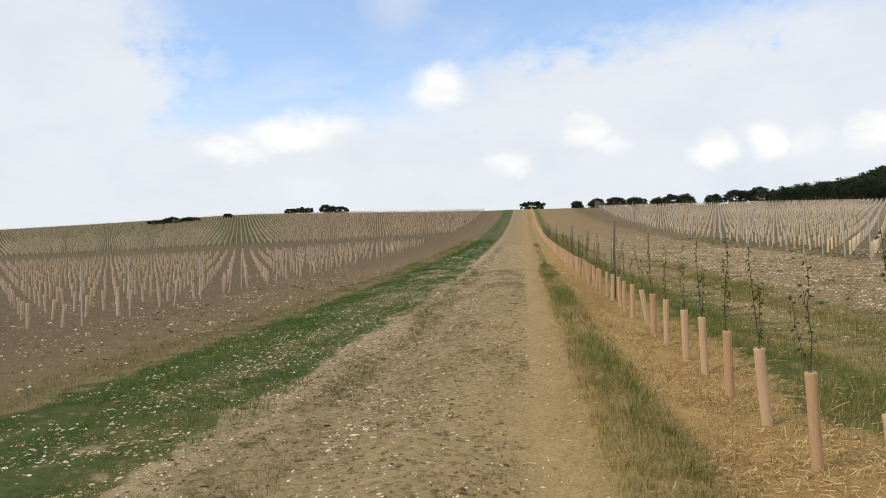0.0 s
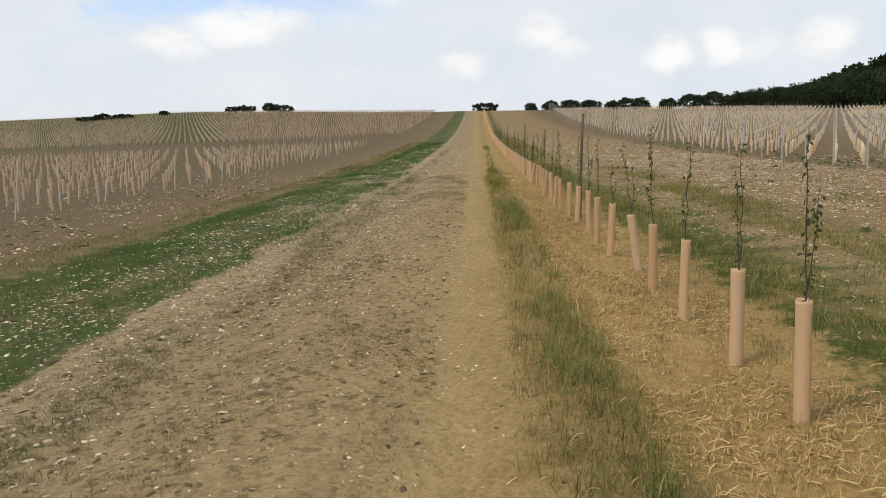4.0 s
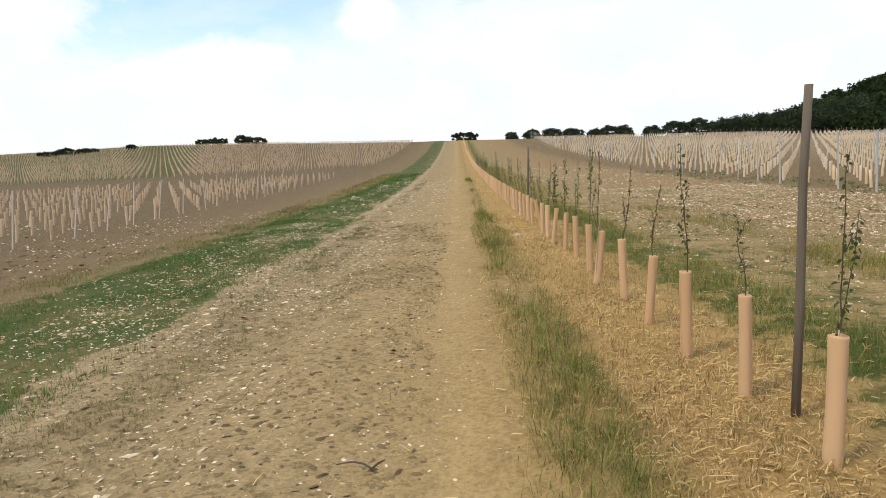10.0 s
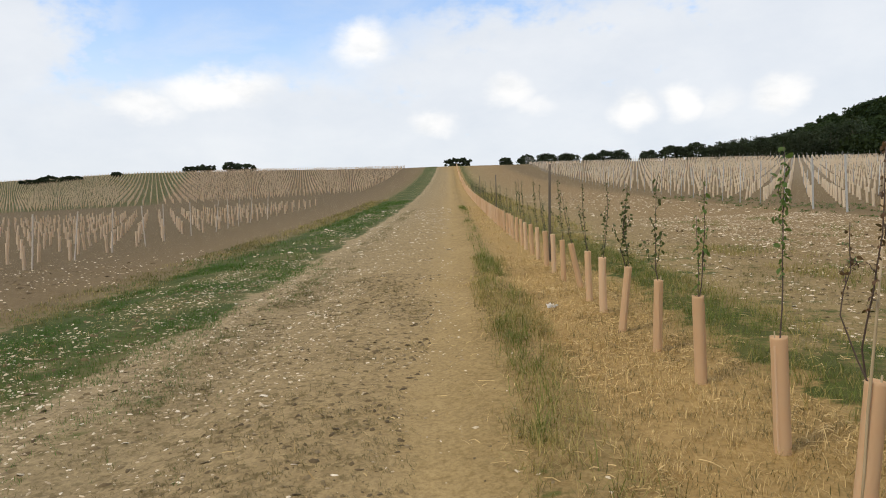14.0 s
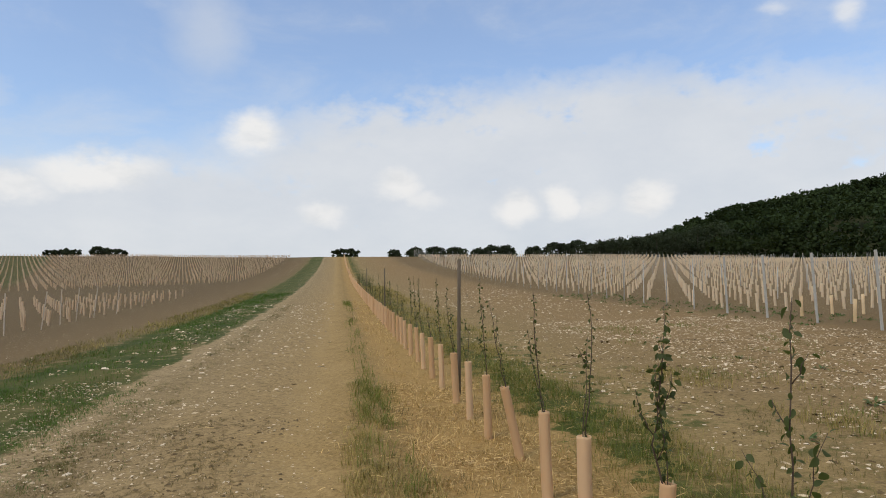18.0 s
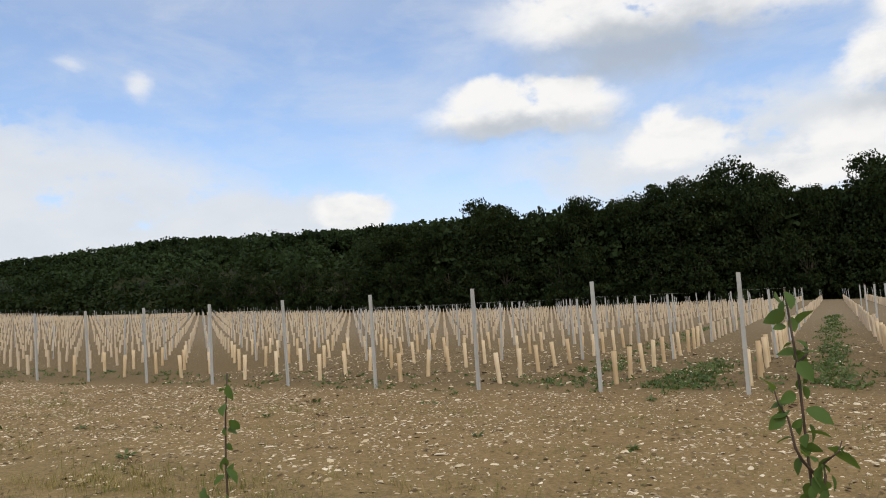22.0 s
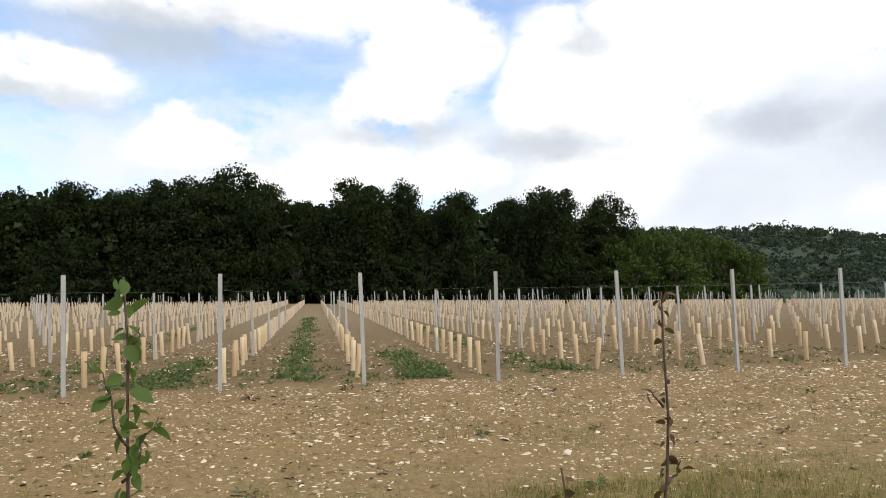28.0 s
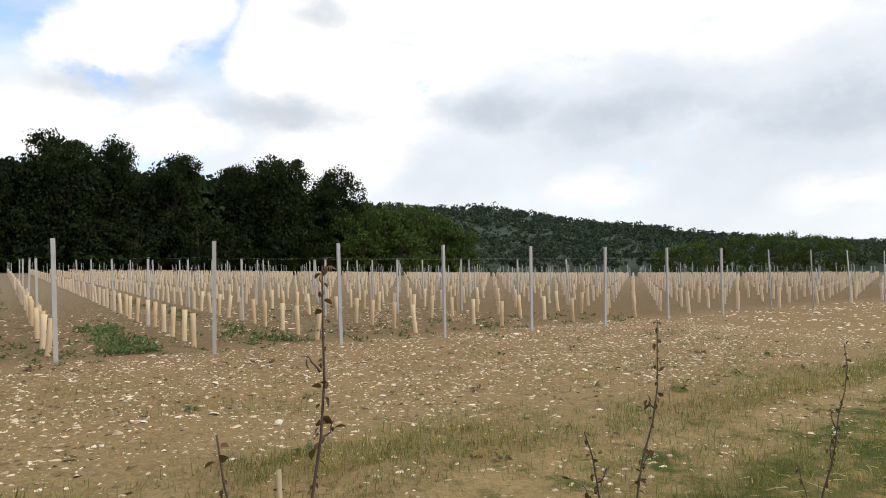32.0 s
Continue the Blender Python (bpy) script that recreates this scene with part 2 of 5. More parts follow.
# ---- materials ----
def ground_material():
    m, n = material("ground_soil")
    t = n.tree.nodes
    at = t.new("ShaderNodeTexCoord").outputs["Object"]
    sep = t.new("ShaderNodeSeparateXYZ")
    n.link(at, sep.inputs[0])
    big = n.noise(at, 0.55, 4, 0.6)
    mid = n.noise(at, 2.3, 6, 0.65)
    small = n.noise(at, 13.0, 8, 0.7)
    tiny = n.noise(at, 60.0, 4, 0.7)
    # distance across the track, wavering
    wav = n.math("MULTIPLY_ADD", n.math("SUBTRACT", big, 0.5), 1.1, sep.outputs[0])
    wav = n.math("MULTIPLY_ADD", n.math("SUBTRACT", mid, 0.5), 0.7, wav)
    k = n.math("MULTIPLY_ADD", wav, 1 / 32.0, 0.5, clamp=True)
    p = lambda x: 0.5 + x / 32.0
    # the last two stops paint shade between the right-hand vine guards into the soil
    soil = n.ramp(k, [
        (p(-13), (0.044, 0.030, 0.017)), (p(-10), (0.070, 0.048, 0.026)), (p(-7.2), (0.12, 0.083, 0.042)), (p(-6.2), (0.115, 0.088, 0.036)), (p(-5.2), (0.26, 0.215, 0.12)), (p(-3.3), (0.40, 0.325, 0.205)),
        (p(-2.6), (0.45, 0.36, 0.23)), (p(-2.2), (0.36, 0.285, 0.17)), (p(-1.2), (0.40, 0.305, 0.17)), (p(-0.3), (0.46, 0.34, 0.175)), (p(0.1), (0.50, 0.36, 0.165)),
        (p(0.45), (0.42, 0.295, 0.120)), (p(0.9), (0.37, 0.255, 0.092)), (p(1.4), (0.50, 0.32, 0.105)), (p(2.3), (0.44, 0.29, 0.095)), (p(3.2), (0.28, 0.21, 0.08)), (p(4.3), (0.34, 0.255, 0.115)), (p(5.5), (0.275, 0.20, 0.092)), (p(8), (0.285, 0.190, 0.086)), (p(11.4), (0.255, 0.166, 0.074)), (p(12.6), (0.20, 0.132, 0.060)), (p(13.6), (0.110, 0.072, 0.033))])
    green = n.ramp(k, [
        (p(-11), 0.02), (p(-7.2), 0.06), (p(-6.0), 0.45), (p(-5.2), 0.92), (p(-4.3), 0.92), (p(-3.95), 0.84), (p(-3.5), 0.80), (p(-3.2), 0.84), (p(-2.9), 0.76), (p(-2.7), 0.22), (p(-2.5), 0.20), (p(-2.2), 0.58), (p(-1.8), 0.22), (p(-1.4), 0.10), (p(-0.2), 0.02),
        (p(0.35), 0.05), (p(0.75), 0.45), (p(1.1), 0.25), (p(1.5), 0.03), (p(2.2), 0.15), (p(2.7), 0.80), (p(3.6), 0.62), (p(5.2), 0.45), (p(6.6), 0.22), (p(8), 0.10), (p(12), 0.10), (p(14), 0.3)])
    stone = n.ramp(k, [
        (p(-11), 0.30), (p(-7), 0.45), (p(-6.2), 0.15), (p(-4.6), 0.22), (p(-3.8), 0.5), (p(-3.0), 0.4), (p(-2.4), 0.62), (p(-1.0), 0.5), (p(-0.2), 0.25),
        (p(0.3), 0.08), (p(2.0), 0.05), (p(3.2), 0.2), (p(4.5), 0.6), (p(9), 0.6), (p(12), 0.5)])
    # clods and dust, their contrast raised in colour to stand in for relief shading
    col = n.mix(n.span(small, 0.25, 0.60), n.mix(0.34, soil, (0.09, 0.055, 0.030)), n.mix(0.16, soil, (0.70, 0.55, 0.34)))
    # crumbs and pits
    grit = n.noise(n.scaled(at, 1.0, 0.8, 1.0), 34.0, 5, 0.7)
    col = n.mix(n.span(grit, 0.30, 0.62), n.mix(0.26, col, (0.07, 0.045, 0.024)), n.mix(0.12, col, (0.75, 0.60, 0.38)))
    col = n.mix(n.span(mid, 0.35, 0.75, 0.0, 0.22), col, n.mix(0.5, col, (0.17, 0.115, 0.07)))
    # scuffed darker patches where the surface is broken, drawn out along the wheel tracks
    worn = n.ramp(k, [(p(-11), 0.35), (p(-6), 0.25), (p(-3), 0.3), (p(-2.5), 0.9), (p(-1.7), 0.85), (p(-1.1), 0.95), (p(-0.35), 0.9), (p(0.05), 0.3), (p(0.4), 0.12), (p(0.8), 0.6), (p(1.3), 0.25), (p(2.4), 0.3), (p(4), 0.5), (p(7), 0.25), (p(12), 0.35)])
    streak = n.noise(n.scaled(at, 1.0, 0.12, 1.0), 3.2, 5, 0.6)
    col = n.mix(n.span(streak, 0.38, 0.7, 0.0, 0.18), col, n.mix(0.5, col, (0.17, 0.12, 0.06)))
    scuff = n.noise(n.scaled(at, 1.0, 0.75, 1.0), 6.5, 7, 0.70)
    col = n.mix(n.math("MULTIPLY", n.span(scuff, 0.47, 0.57), n.math("MULTIPLY", worn, n.span(streak, 0.3, 0.6, 0.55, 1.0))), col, n.mix(0.18, col, (0.11, 0.080, 0.036)))
    nick = n.noise(n.scaled(at, 0.9, 1.0, 1.0), 13.0, 4, 0.66)
    broken = n.math("MULTIPLY", n.math("MULTIPLY_ADD", worn, 0.8, 0.15, clamp=True), n.span(mid, 0.34, 0.52, 0.3, 1.0))
    col = n.mix(n.math("MULTIPLY", n.span(nick, 0.545, 0.585), broken), col, n.mix(0.55, col, (0.095, 0.072, 0.028)))
    # weeds and grass seen as a cover
    cover = n.math("ADD", n.math("MULTIPLY", mid, 0.65), n.math("MULTIPLY", small, 0.35))
    far_left = n.math("MULTIPLY", n.span(n.math("MULTIPLY_ADD", sep.outputs[1], 0.34, sep.outputs[0]), 3.0, -3.0), n.span(sep.outputs[1], 103, 107))
    green = n.math("MAXIMUM", green, n.math("MULTIPLY", far_left, 0.70))
    edge = n.math("SUBTRACT", 0.80, n.math("MULTIPLY", green, 0.55))
    leafy = n.span(cover, edge, n.math("ADD", edge, 0.12))
    grass = n.mix(n.span(small, 0.3, 0.7), (0.014, 0.048, 0.005), (0.054, 0.110, 0.014))
    grass = n.mix(n.span(big, 0.4, 0.65, 0.0, 0.5), grass, (0.20, 0.17, 0.07))
    col = n.mix(n.math("MULTIPLY", leafy, 0.86), col, grass)
    # flints and chalk
    v = t.new("ShaderNodeTexVoronoi")
    n.link(at, v.inputs["Vector"])
    v.inputs["Scale"].default_value = 15.0
    chip = n.span(v.outputs["Distance"], 0.36, 0.24)
    pick = t.new("ShaderNodeSeparateColor")
    n.link(v.outputs["Color"], pick.inputs[0])
    chosen = n.math("LESS_THAN", pick.outputs[0], n.math("MULTIPLY", n.math("MULTIPLY", stone, 0.8), n.span(mid, 0.3, 0.62, 0.25, 1.0)))
    loose = n.math("MULTIPLY", n.math("MULTIPLY", n.span(sep.outputs[1], 44, 36), n.span(sep.outputs[0], -12, -9)), n.span(sep.outputs[0], 24, 19))
    chip = n.math("MULTIPLY", n.math("MULTIPLY", chip, chosen), n.math("SUBTRACT", 1.0, loose))
    col = n.mix(n.math("MULTIPLY", chip, 0.9), col, n.mix(pick.outputs[1], (0.44, 0.35, 0.22), (0.80, 0.71, 0.54)))
    # the soil turns paler far out among the vines
    col = n.mix(n.span(sep.outputs[0], 18, 46, 0.0, 0.62), col, n.mix(small, (0.25, 0.20, 0.145), (0.38, 0.315, 0.235)))
    # the ground turns dark green-brown under the wood
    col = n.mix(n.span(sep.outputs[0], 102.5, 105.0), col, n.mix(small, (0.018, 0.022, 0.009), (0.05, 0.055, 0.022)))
    h = n.math("ADD", n.math("MULTIPLY", small, 0.7), n.math("ADD", n.math("MULTIPLY", chip, 0.35), n.math("MULTIPLY", tiny, 0.25)))
    col = n.mix(1.0, col, (0.79, 0.735, 0.61), "MULTIPLY")
    n.surface(col, 0.95, n.bump(h, 0.7, 0.03), specular=0.1)
    return m


def speckled(name, stops, scale=8.0, rough=0.8, bump=0.3, island=True, metal=0.0, specular=0.25, distance=0.01, stretch=(1, 1, 1)):
    """Colour by a random value of each piece, broken up by grain."""
    m, n = material(name)
    t = n.tree.nodes
    at = t.new("ShaderNodeTexCoord").outputs["Object"]
    if stretch != (1, 1, 1):
        at = n.scaled(at, *stretch)
    grain = n.noise(at, scale, 5, 0.65)
    coarse = n.noise(at, scale * 0.15, 3, 0.6)
    if island:
        pick = t.new("ShaderNodeNewGeometry").outputs["Random Per Island"]
    else:
        pick = t.new("ShaderNodeObjectInfo").outputs["Random"]
    f = n.math("ADD", n.math("MULTIPLY", pick, 0.55), n.math("ADD", n.math("MULTIPLY", grain, 0.3), n.math("MULTIPLY", coarse, 0.15)))
    col = n.ramp(f, stops)
    n.surface(col, rough, n.bump(grain, bump, distance), metal, specular)
    return m


def plastic(name, stops):
    """Thin plastic that lets light glow through."""
    m = speckled(name, stops, 5.0, 0.5, 0.15, island=False, stretch=(1, 1, 0.3))
    n = m.node_tree
    b = [k for k in n.nodes if k.bl_idname == "ShaderNodeBsdfPrincipled"][0]
    out = [k for k in n.nodes if k.bl_idname == "ShaderNodeOutputMaterial"][0]
    tr, mx = n.nodes.new("ShaderNodeBsdfTranslucent"), n.nodes.new("ShaderNodeMixShader")
    n.links.new(b.inputs["Base Color"].links[0].from_socket, tr.inputs[0])
    mx.inputs[0].default_value = 0.38
    n.links.new(b.outputs[0], mx.inputs[1]), n.links.new(tr.outputs[0], mx.inputs[2]), n.links.new(mx.outputs[0], out.inputs[0])
    return m


def leaf_material(name, dark, light, through=0.3, gloss=0.2, clump=0.3, scale=0.6):
    """Leaves: some light comes through the blade."""
    m, n = material(name)
    t = n.tree.nodes
    at = t.new("ShaderNodeTexCoord").outputs["Object"]
    pick = t.new("ShaderNodeNewGeometry").outputs["Random Per Island"]
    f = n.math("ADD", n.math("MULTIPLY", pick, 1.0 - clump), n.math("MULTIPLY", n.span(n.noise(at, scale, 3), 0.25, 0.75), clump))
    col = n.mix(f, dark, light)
    b = n.surface(col, 0.6, specular=gloss)
    tr = t.new("ShaderNodeBsdfTranslucent")
    n.link(n.mix(0.5, col, (0.25, 0.32, 0.04)), tr.inputs[0])
    mx = t.new("ShaderNodeMixShader")
    mx.inputs[0].default_value = through
    n.link(b.outputs[0], mx.inputs[1]), n.link(tr.outputs[0], mx.inputs[2])
    out = [o for o in t if o.bl_idname == "ShaderNodeOutputMaterial"][0]
    n.link(mx.outputs[0], out.inputs[0])
    return m


GROUND = ground_material()
GUARD = plastic("guard_plastic", [(0.2, (0.68, 0.44, 0.235)), (0.5, (0.76, 0.52, 0.295)), (0.8, (0.82, 0.60, 0.37))])
GUARD_FAR = plastic("vine_guard_plastic", [(0.2, (0.68, 0.50, 0.285)), (0.5, (0.79, 0.615, 0.375)), (0.8, (0.88, 0.73, 0.50))])
# same guards farther off, with distance haze painted in as a greyer tone
GUARD_HAZED = plastic("hazed_vine_guard_plastic", [(0.2, (0.60, 0.47, 0.315)), (0.5, (0.74, 0.595, 0.415)), (0.8, (0.85, 0.725, 0.54))])
GUARD_PALE = plastic("pale_vine_guard_plastic", [(0.2, (0.55, 0.41, 0.27)), (0.5, (0.73, 0.57, 0.39)), (0.8, (0.86, 0.72, 0.53))])
GALVANISED = speckled("galvanised_steel", [(0.2, (0.25, 0.245, 0.225)), (0.5, (0.36, 0.35, 0.32)), (0.8, (0.50, 0.485, 0.445))], 30.0, 0.6, 0.2, metal=0.05)
PALE_POST = speckled("bleached_post", [(0.2, (0.34, 0.27, 0.20)), (0.5, (0.48, 0.40, 0.31)), (0.8, (0.60, 0.52, 0.43))], 30.0, 0.8, 0.3)
OLD_WOOD = speckled("weathered_post_wood", [(0.2, (0.06, 0.045, 0.03)), (0.5, (0.115, 0.09, 0.064)), (0.8, (0.22, 0.18, 0.135))], 40.0, 0.85, 0.6, stretch=(1, 1, 0.08))
BARK = speckled("sapling_bark", [(0.2, (0.045, 0.03, 0.022)), (0.5, (0.08, 0.055, 0.04)), (0.8, (0.13, 0.095, 0.07))], 60.0, 0.8, 0.5)
TREE_BARK = speckled("tree_bark", [(0.2, (0.03, 0.025, 0.018)), (0.5, (0.06, 0.05, 0.035)), (0.8, (0.10, 0.085, 0.065))], 3.0, 0.9, 0.8, distance=0.05)
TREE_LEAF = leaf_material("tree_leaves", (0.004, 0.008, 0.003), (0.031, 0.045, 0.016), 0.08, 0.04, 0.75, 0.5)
BRIGHT_LEAF = leaf_material("lighter_tree_leaves", (0.024, 0.042, 0.010), (0.085, 0.120, 0.030), 0.15, 0.05, 0.7, 0.4)
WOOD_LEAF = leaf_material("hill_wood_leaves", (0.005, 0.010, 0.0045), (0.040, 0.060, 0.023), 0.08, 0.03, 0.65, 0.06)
# skyline bushes: greyed and lifted in colour to imitate haze
HAZED_CREST_LEAF = leaf_material("hazed_crest_leaves", (0.016, 0.022, 0.014), (0.055, 0.068, 0.038), 0.08, 0.03, 0.6, 0.3)
# far woods: the bluish haze of distance is mixed into the leaf colour
HAZED_HILL_LEAF = leaf_material("hazed_wood_leaves", (0.026, 0.041, 0.030), (0.052, 0.072, 0.045), 0.1, 0.03, 0.8, 0.03)
SAPLING_LEAF = leaf_material("sapling_leaves", (0.035, 0.07, 0.018), (0.12, 0.19, 0.045), 0.4)
DRY_LEAF = leaf_material("withered_leaves", (0.045, 0.020, 0.011), (0.16, 0.082, 0.042), 0.15)
GRASS = leaf_material("green_grass", (0.065, 0.085, 0.014), (0.22, 0.23, 0.05), 0.25)
VERGE = leaf_material("short_green_grass", (0.018, 0.062, 0.007), (0.075, 0.165, 0.018), 0.25)
MIXED_GRASS = leaf_material("half_dry_grass", (0.13, 0.11, 0.026), (0.50, 0.37, 0.13), 0.25)
OLIVE_GRASS = leaf_material("olive_brown_grass", (0.055, 0.055, 0.014), (0.20, 0.155, 0.048), 0.2)
STRAW = leaf_material("dry_straw", (0.22, 0.12, 0.036), (0.88, 0.62, 0.27), 0.2)
STONE = speckled("flint_and_chalk", [(0.15, (0.17, 0.12, 0.06)), (0.34, (0.36, 0.265, 0.15)), (0.58, (0.60, 0.475, 0.30)), (0.84, (0.88, 0.77, 0.58))], 60.0, 0.85, 0.4)
WIRE = speckled("steel_wire", [(0.2, (0.3, 0.3, 0.3)), (0.8, (0.45, 0.45, 0.45))], 30.0, 0.45, 0.1, metal=0.6)


# ---- mesh helpers ----
def mesh_from(name, verts, faces, mat, smooth=False):
    """A mesh from arrays: verts (n, 3), faces (m, k) with k the same for all."""
    me = bpy.data.meshes.new(name)
    verts, faces = np.asarray(verts, np.float32), np.asarray(faces, np.int32)
    k = faces.shape[1]
    me.vertices.add(len(verts)), me.loops.add(faces.size), me.polygons.add(len(faces))
    me.vertices.foreach_set("co", verts.ravel())
    me.loops.foreach_set("vertex_index", faces.ravel())
    me.polygons.foreach_set("loop_start", np.arange(0, faces.size, k, dtype=np.int32))
    if smooth:
        me.polygons.foreach_set("use_smooth", np.ones(len(faces), bool))
    me.materials.append(mat)
    me.update(calc_edges=True)
    return me


def part(name, me, parent, label="", m=None):
    """One mesh object under a thing or a part."""
    ob = new(name, me)
    ob.parent = parent
    if m is not None:
        ob.matrix_basis = m
    return tagged(ob, label) if label else ob


def many(base_v, base_f, mats):
    """Repeats a small mesh by (n, 3, 3) turns and (n, 3) places, joined as arrays."""
    turns, places = mats
    n, v = len(places), len(base_v)
    verts = np.einsum("nij,vj->nvi", turns, base_v) + places[:, None, :]
    faces = base_f[None] + (np.arange(n) * v)[:, None, None]
    return verts.reshape(-1, 3), faces.reshape(-1, base_f.shape[1])


def turns_z(angles, sx, sy, sz, lean=0.0, rng=None):
    """Turn about z, scale, and lean a little."""
    n = len(angles)
    c, s = np.cos(angles), np.sin(angles)
    r = np.zeros((n, 3, 3))
    r[:, 0, 0], r[:, 0, 1], r[:, 1, 0], r[:, 1, 1], r[:, 2, 2] = c * sx, -s * sy, s * sx, c * sy, sz
    if rng is not None:
        r[:, 0, 2] = rng.normal(0, lean, n) * sz
        r[:, 1, 2] = rng.normal(0, lean, n) * sz
    return r


def random_turns(n, rng, size):
    """Any direction; size (n,) or (n, 3)."""
    q = rng.normal(size=(n, 4))
    q /= np.linalg.norm(q, axis=1)[:, None]
    w, x, y, z = q.T
    r = np.stack([1 - 2 * (y * y + z * z), 2 * (x * y - z * w), 2 * (x * z + y * w), 2 * (x * y + z * w), 1 - 2 * (x * x + z * z), 2 * (y * z - x * w),
                  2 * (x * z - y * w), 2 * (y * z + x * w), 1 - 2 * (x * x + y * y)], 1).reshape(n, 3, 3)
    size = np.asarray(size)
    return r * (size[:, None, None] if size.ndim == 1 else size[:, None, :])


def tube(points, radii, sides=6, cap=True):
    """Verts and triangle faces of a tapered tube along points."""
    pts = np.asarray(points, float)
    verts, faces = [], []
    for i, p in enumerate(pts):
        d = pts[min(i + 1, len(pts) - 1)] - pts[max(i - 1, 0)]
        d /= np.linalg.norm(d) + 1e-9
        a = np.cross(d, (0.0, 1.0, 0.0) if abs(d[1]) < 0.9 else (1.0, 0.0, 0.0))
        a /= np.linalg.norm(a)
        b = np.cross(d, a)
        for j in range(sides):
            w = 2 * math.pi * j / sides
            verts.append(p + radii[i] * (math.cos(w) * a + math.sin(w) * b))
    for i in range(len(pts) - 1):
        for j in range(sides):
            k, l = i * sides + j, i * sides + (j + 1) % sides
            faces += [(k, l, l + sides), (k, l + sides, k + sides)]
    if cap:
        e = (len(pts) - 1) * sides
        for j in range(1, sides - 1):
            faces += [(0, j + 1, j), (e, e + j, e + j + 1)]
    return np.array(verts), np.array(faces)


def join(pieces):
    vs, fs, o = [], [], 0
    for v, f in pieces:
        vs.append(np.asarray(v)), fs.append(np.asarray(f) + o)
        o += len(v)
    return np.concatenate(vs), np.concatenate(fs)


# ---- the lie of the land ----
def ease(x, a, b):
    u = np.clip((x - a) / (b - a), 0, 1)
    return u * u * (3 - 2 * u)


def land(x, y):
    """Height of the ground: a track that climbs ever steeper to a crest, a field that falls away on the left, a wooded rise on the right."""
    x, y = np.asarray(x, float), np.asarray(y, float)
    crest = 178 + 0.6 * np.clip(-x, 0, 110)
    yy = np.clip(y, 0, None)
    top = np.minimum(yy, crest)
    z = 0.014 * np.minimum(y, crest) + 0.006 * np.clip(y, -120, 0) + 0.00027 * top * top
    d = np.clip(y - crest, 0, None) * (1 - 0.8 * ease(x, 60, 125))
    slope = 0.014 + 0.00054 * crest
    near, run = np.minimum(d, 50.0), np.clip(d - 50, 0, 250)
    z = z + slope * near - 0.5 * 0.0045 * near ** 2 + (slope - 0.225) * run
    right = 0.0245 * np.clip(x, 0, 118) * (1 - 0.9 * ease(y, 100, 175)) - 0.00022 * np.clip(20 - y, 0, 160) * np.clip(x, 0, 118) + 0.14 * np.clip(x - 116, 0, 90) * (0.12 + 0.88 * ease(y, -40, 90)) * (1 + 0.7 * ease(y, 100, 180) + 0.85 * ease(y, 225, 300))
    left = -4.6 * (1 - np.exp(np.clip(x, -3000, 0) / 98))
    left = left - 0.028 * np.clip(-x - 55, 0, 220) * ease(y, 60, 200)
    return z + right + left




def small_relief(x, y):
    """Ruts, the grassy ridge and lumps close to the path."""
    z = 0.05 * np.exp(-((x - 0.85) / 0.22) ** 2) - 0.035 * np.exp(-((x - 0.12) / 0.28) ** 2) - 0.03 * np.exp(-((x + 1.75) / 0.35) ** 2)
    z += 0.03 * np.exp(-((x + 0.85) / 0.4) ** 2) + 0.05 * np.exp(-((x + 4.2) / 0.9) ** 2) + 0.04 * np.exp(-((x - 2.9) / 0.5) ** 2)
    return z


def height(x, y):
    return land(x, y) + small_relief(np.asarray(x, float), np.asarray(y, float))


def axis(lo, hi, step, far, growth):
    mid = list(np.arange(lo, hi + step / 2, step))
    for sign, start, end in ((1, hi, far[1]), (-1, lo, far[0])):
        s, v = step, start
        while sign * v < sign * end:
            s = min(s * growth, 160)
            v += sign * s
            mid.append(v)
    return np.array(sorted(mid))


def build_ground():
    xs, ys = axis(-7, 13, 0.14, (-2600, 2600), 1.12), axis(-2, 36, 0.16, (-1500, 2600), 1.09)
    X, Y = np.meshgrid(xs, ys)
    Z = height(X, Y)
    near = (np.abs(X - 2) < 16) & (Y > -6) & (Y < 60)
    for i, j in zip(*np.nonzero(near)):
        p = Vector((X[i, j], Y[i, j], 0))
        Z[i, j] += 0.024 * noise.noise(p * 0.9) + 0.007 * noise.noise(p * 3.7)
    nx, ny = len(xs), len(ys)
    k = np.arange(nx * ny).reshape(ny, nx)
    faces = np.stack([k[:-1, :-1], k[:-1, 1:], k[1:, 1:], k[1:, :-1]], -1).reshape(-1, 4)
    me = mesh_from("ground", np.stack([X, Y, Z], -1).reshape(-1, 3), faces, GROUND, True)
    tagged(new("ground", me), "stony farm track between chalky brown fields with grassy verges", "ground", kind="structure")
    return xs, ys, Z


SHEET = build_ground()


# ---- vine guards ----
def ring_tube(r, h, sides, flare=1.05, squash=1.0, turn=0.3):
    """An open tube with a thin wall turned in at the rim."""
    a = np.arange(sides) * 2 * math.pi / sides + turn
    c, s = np.cos(a), np.sin(a) * squash
    rows = [(r, 0.0), (r * 0.97, h * 0.5), (r * flare, h), (r * flare * 0.88, h), (r * 0.85, h * 0.6)]
    v = np.concatenate([np.stack([c * q, s * q, np.full(sides, z)], 1) for q, z in rows])
    f = []
    for i in range(len(rows) - 1):
        for j in range(sides):
            k, l = i * sides + j, i * sides + (j + 1) % sides
            f.append((k, l, l + sides, k + sides))
    return v, np.array(f)


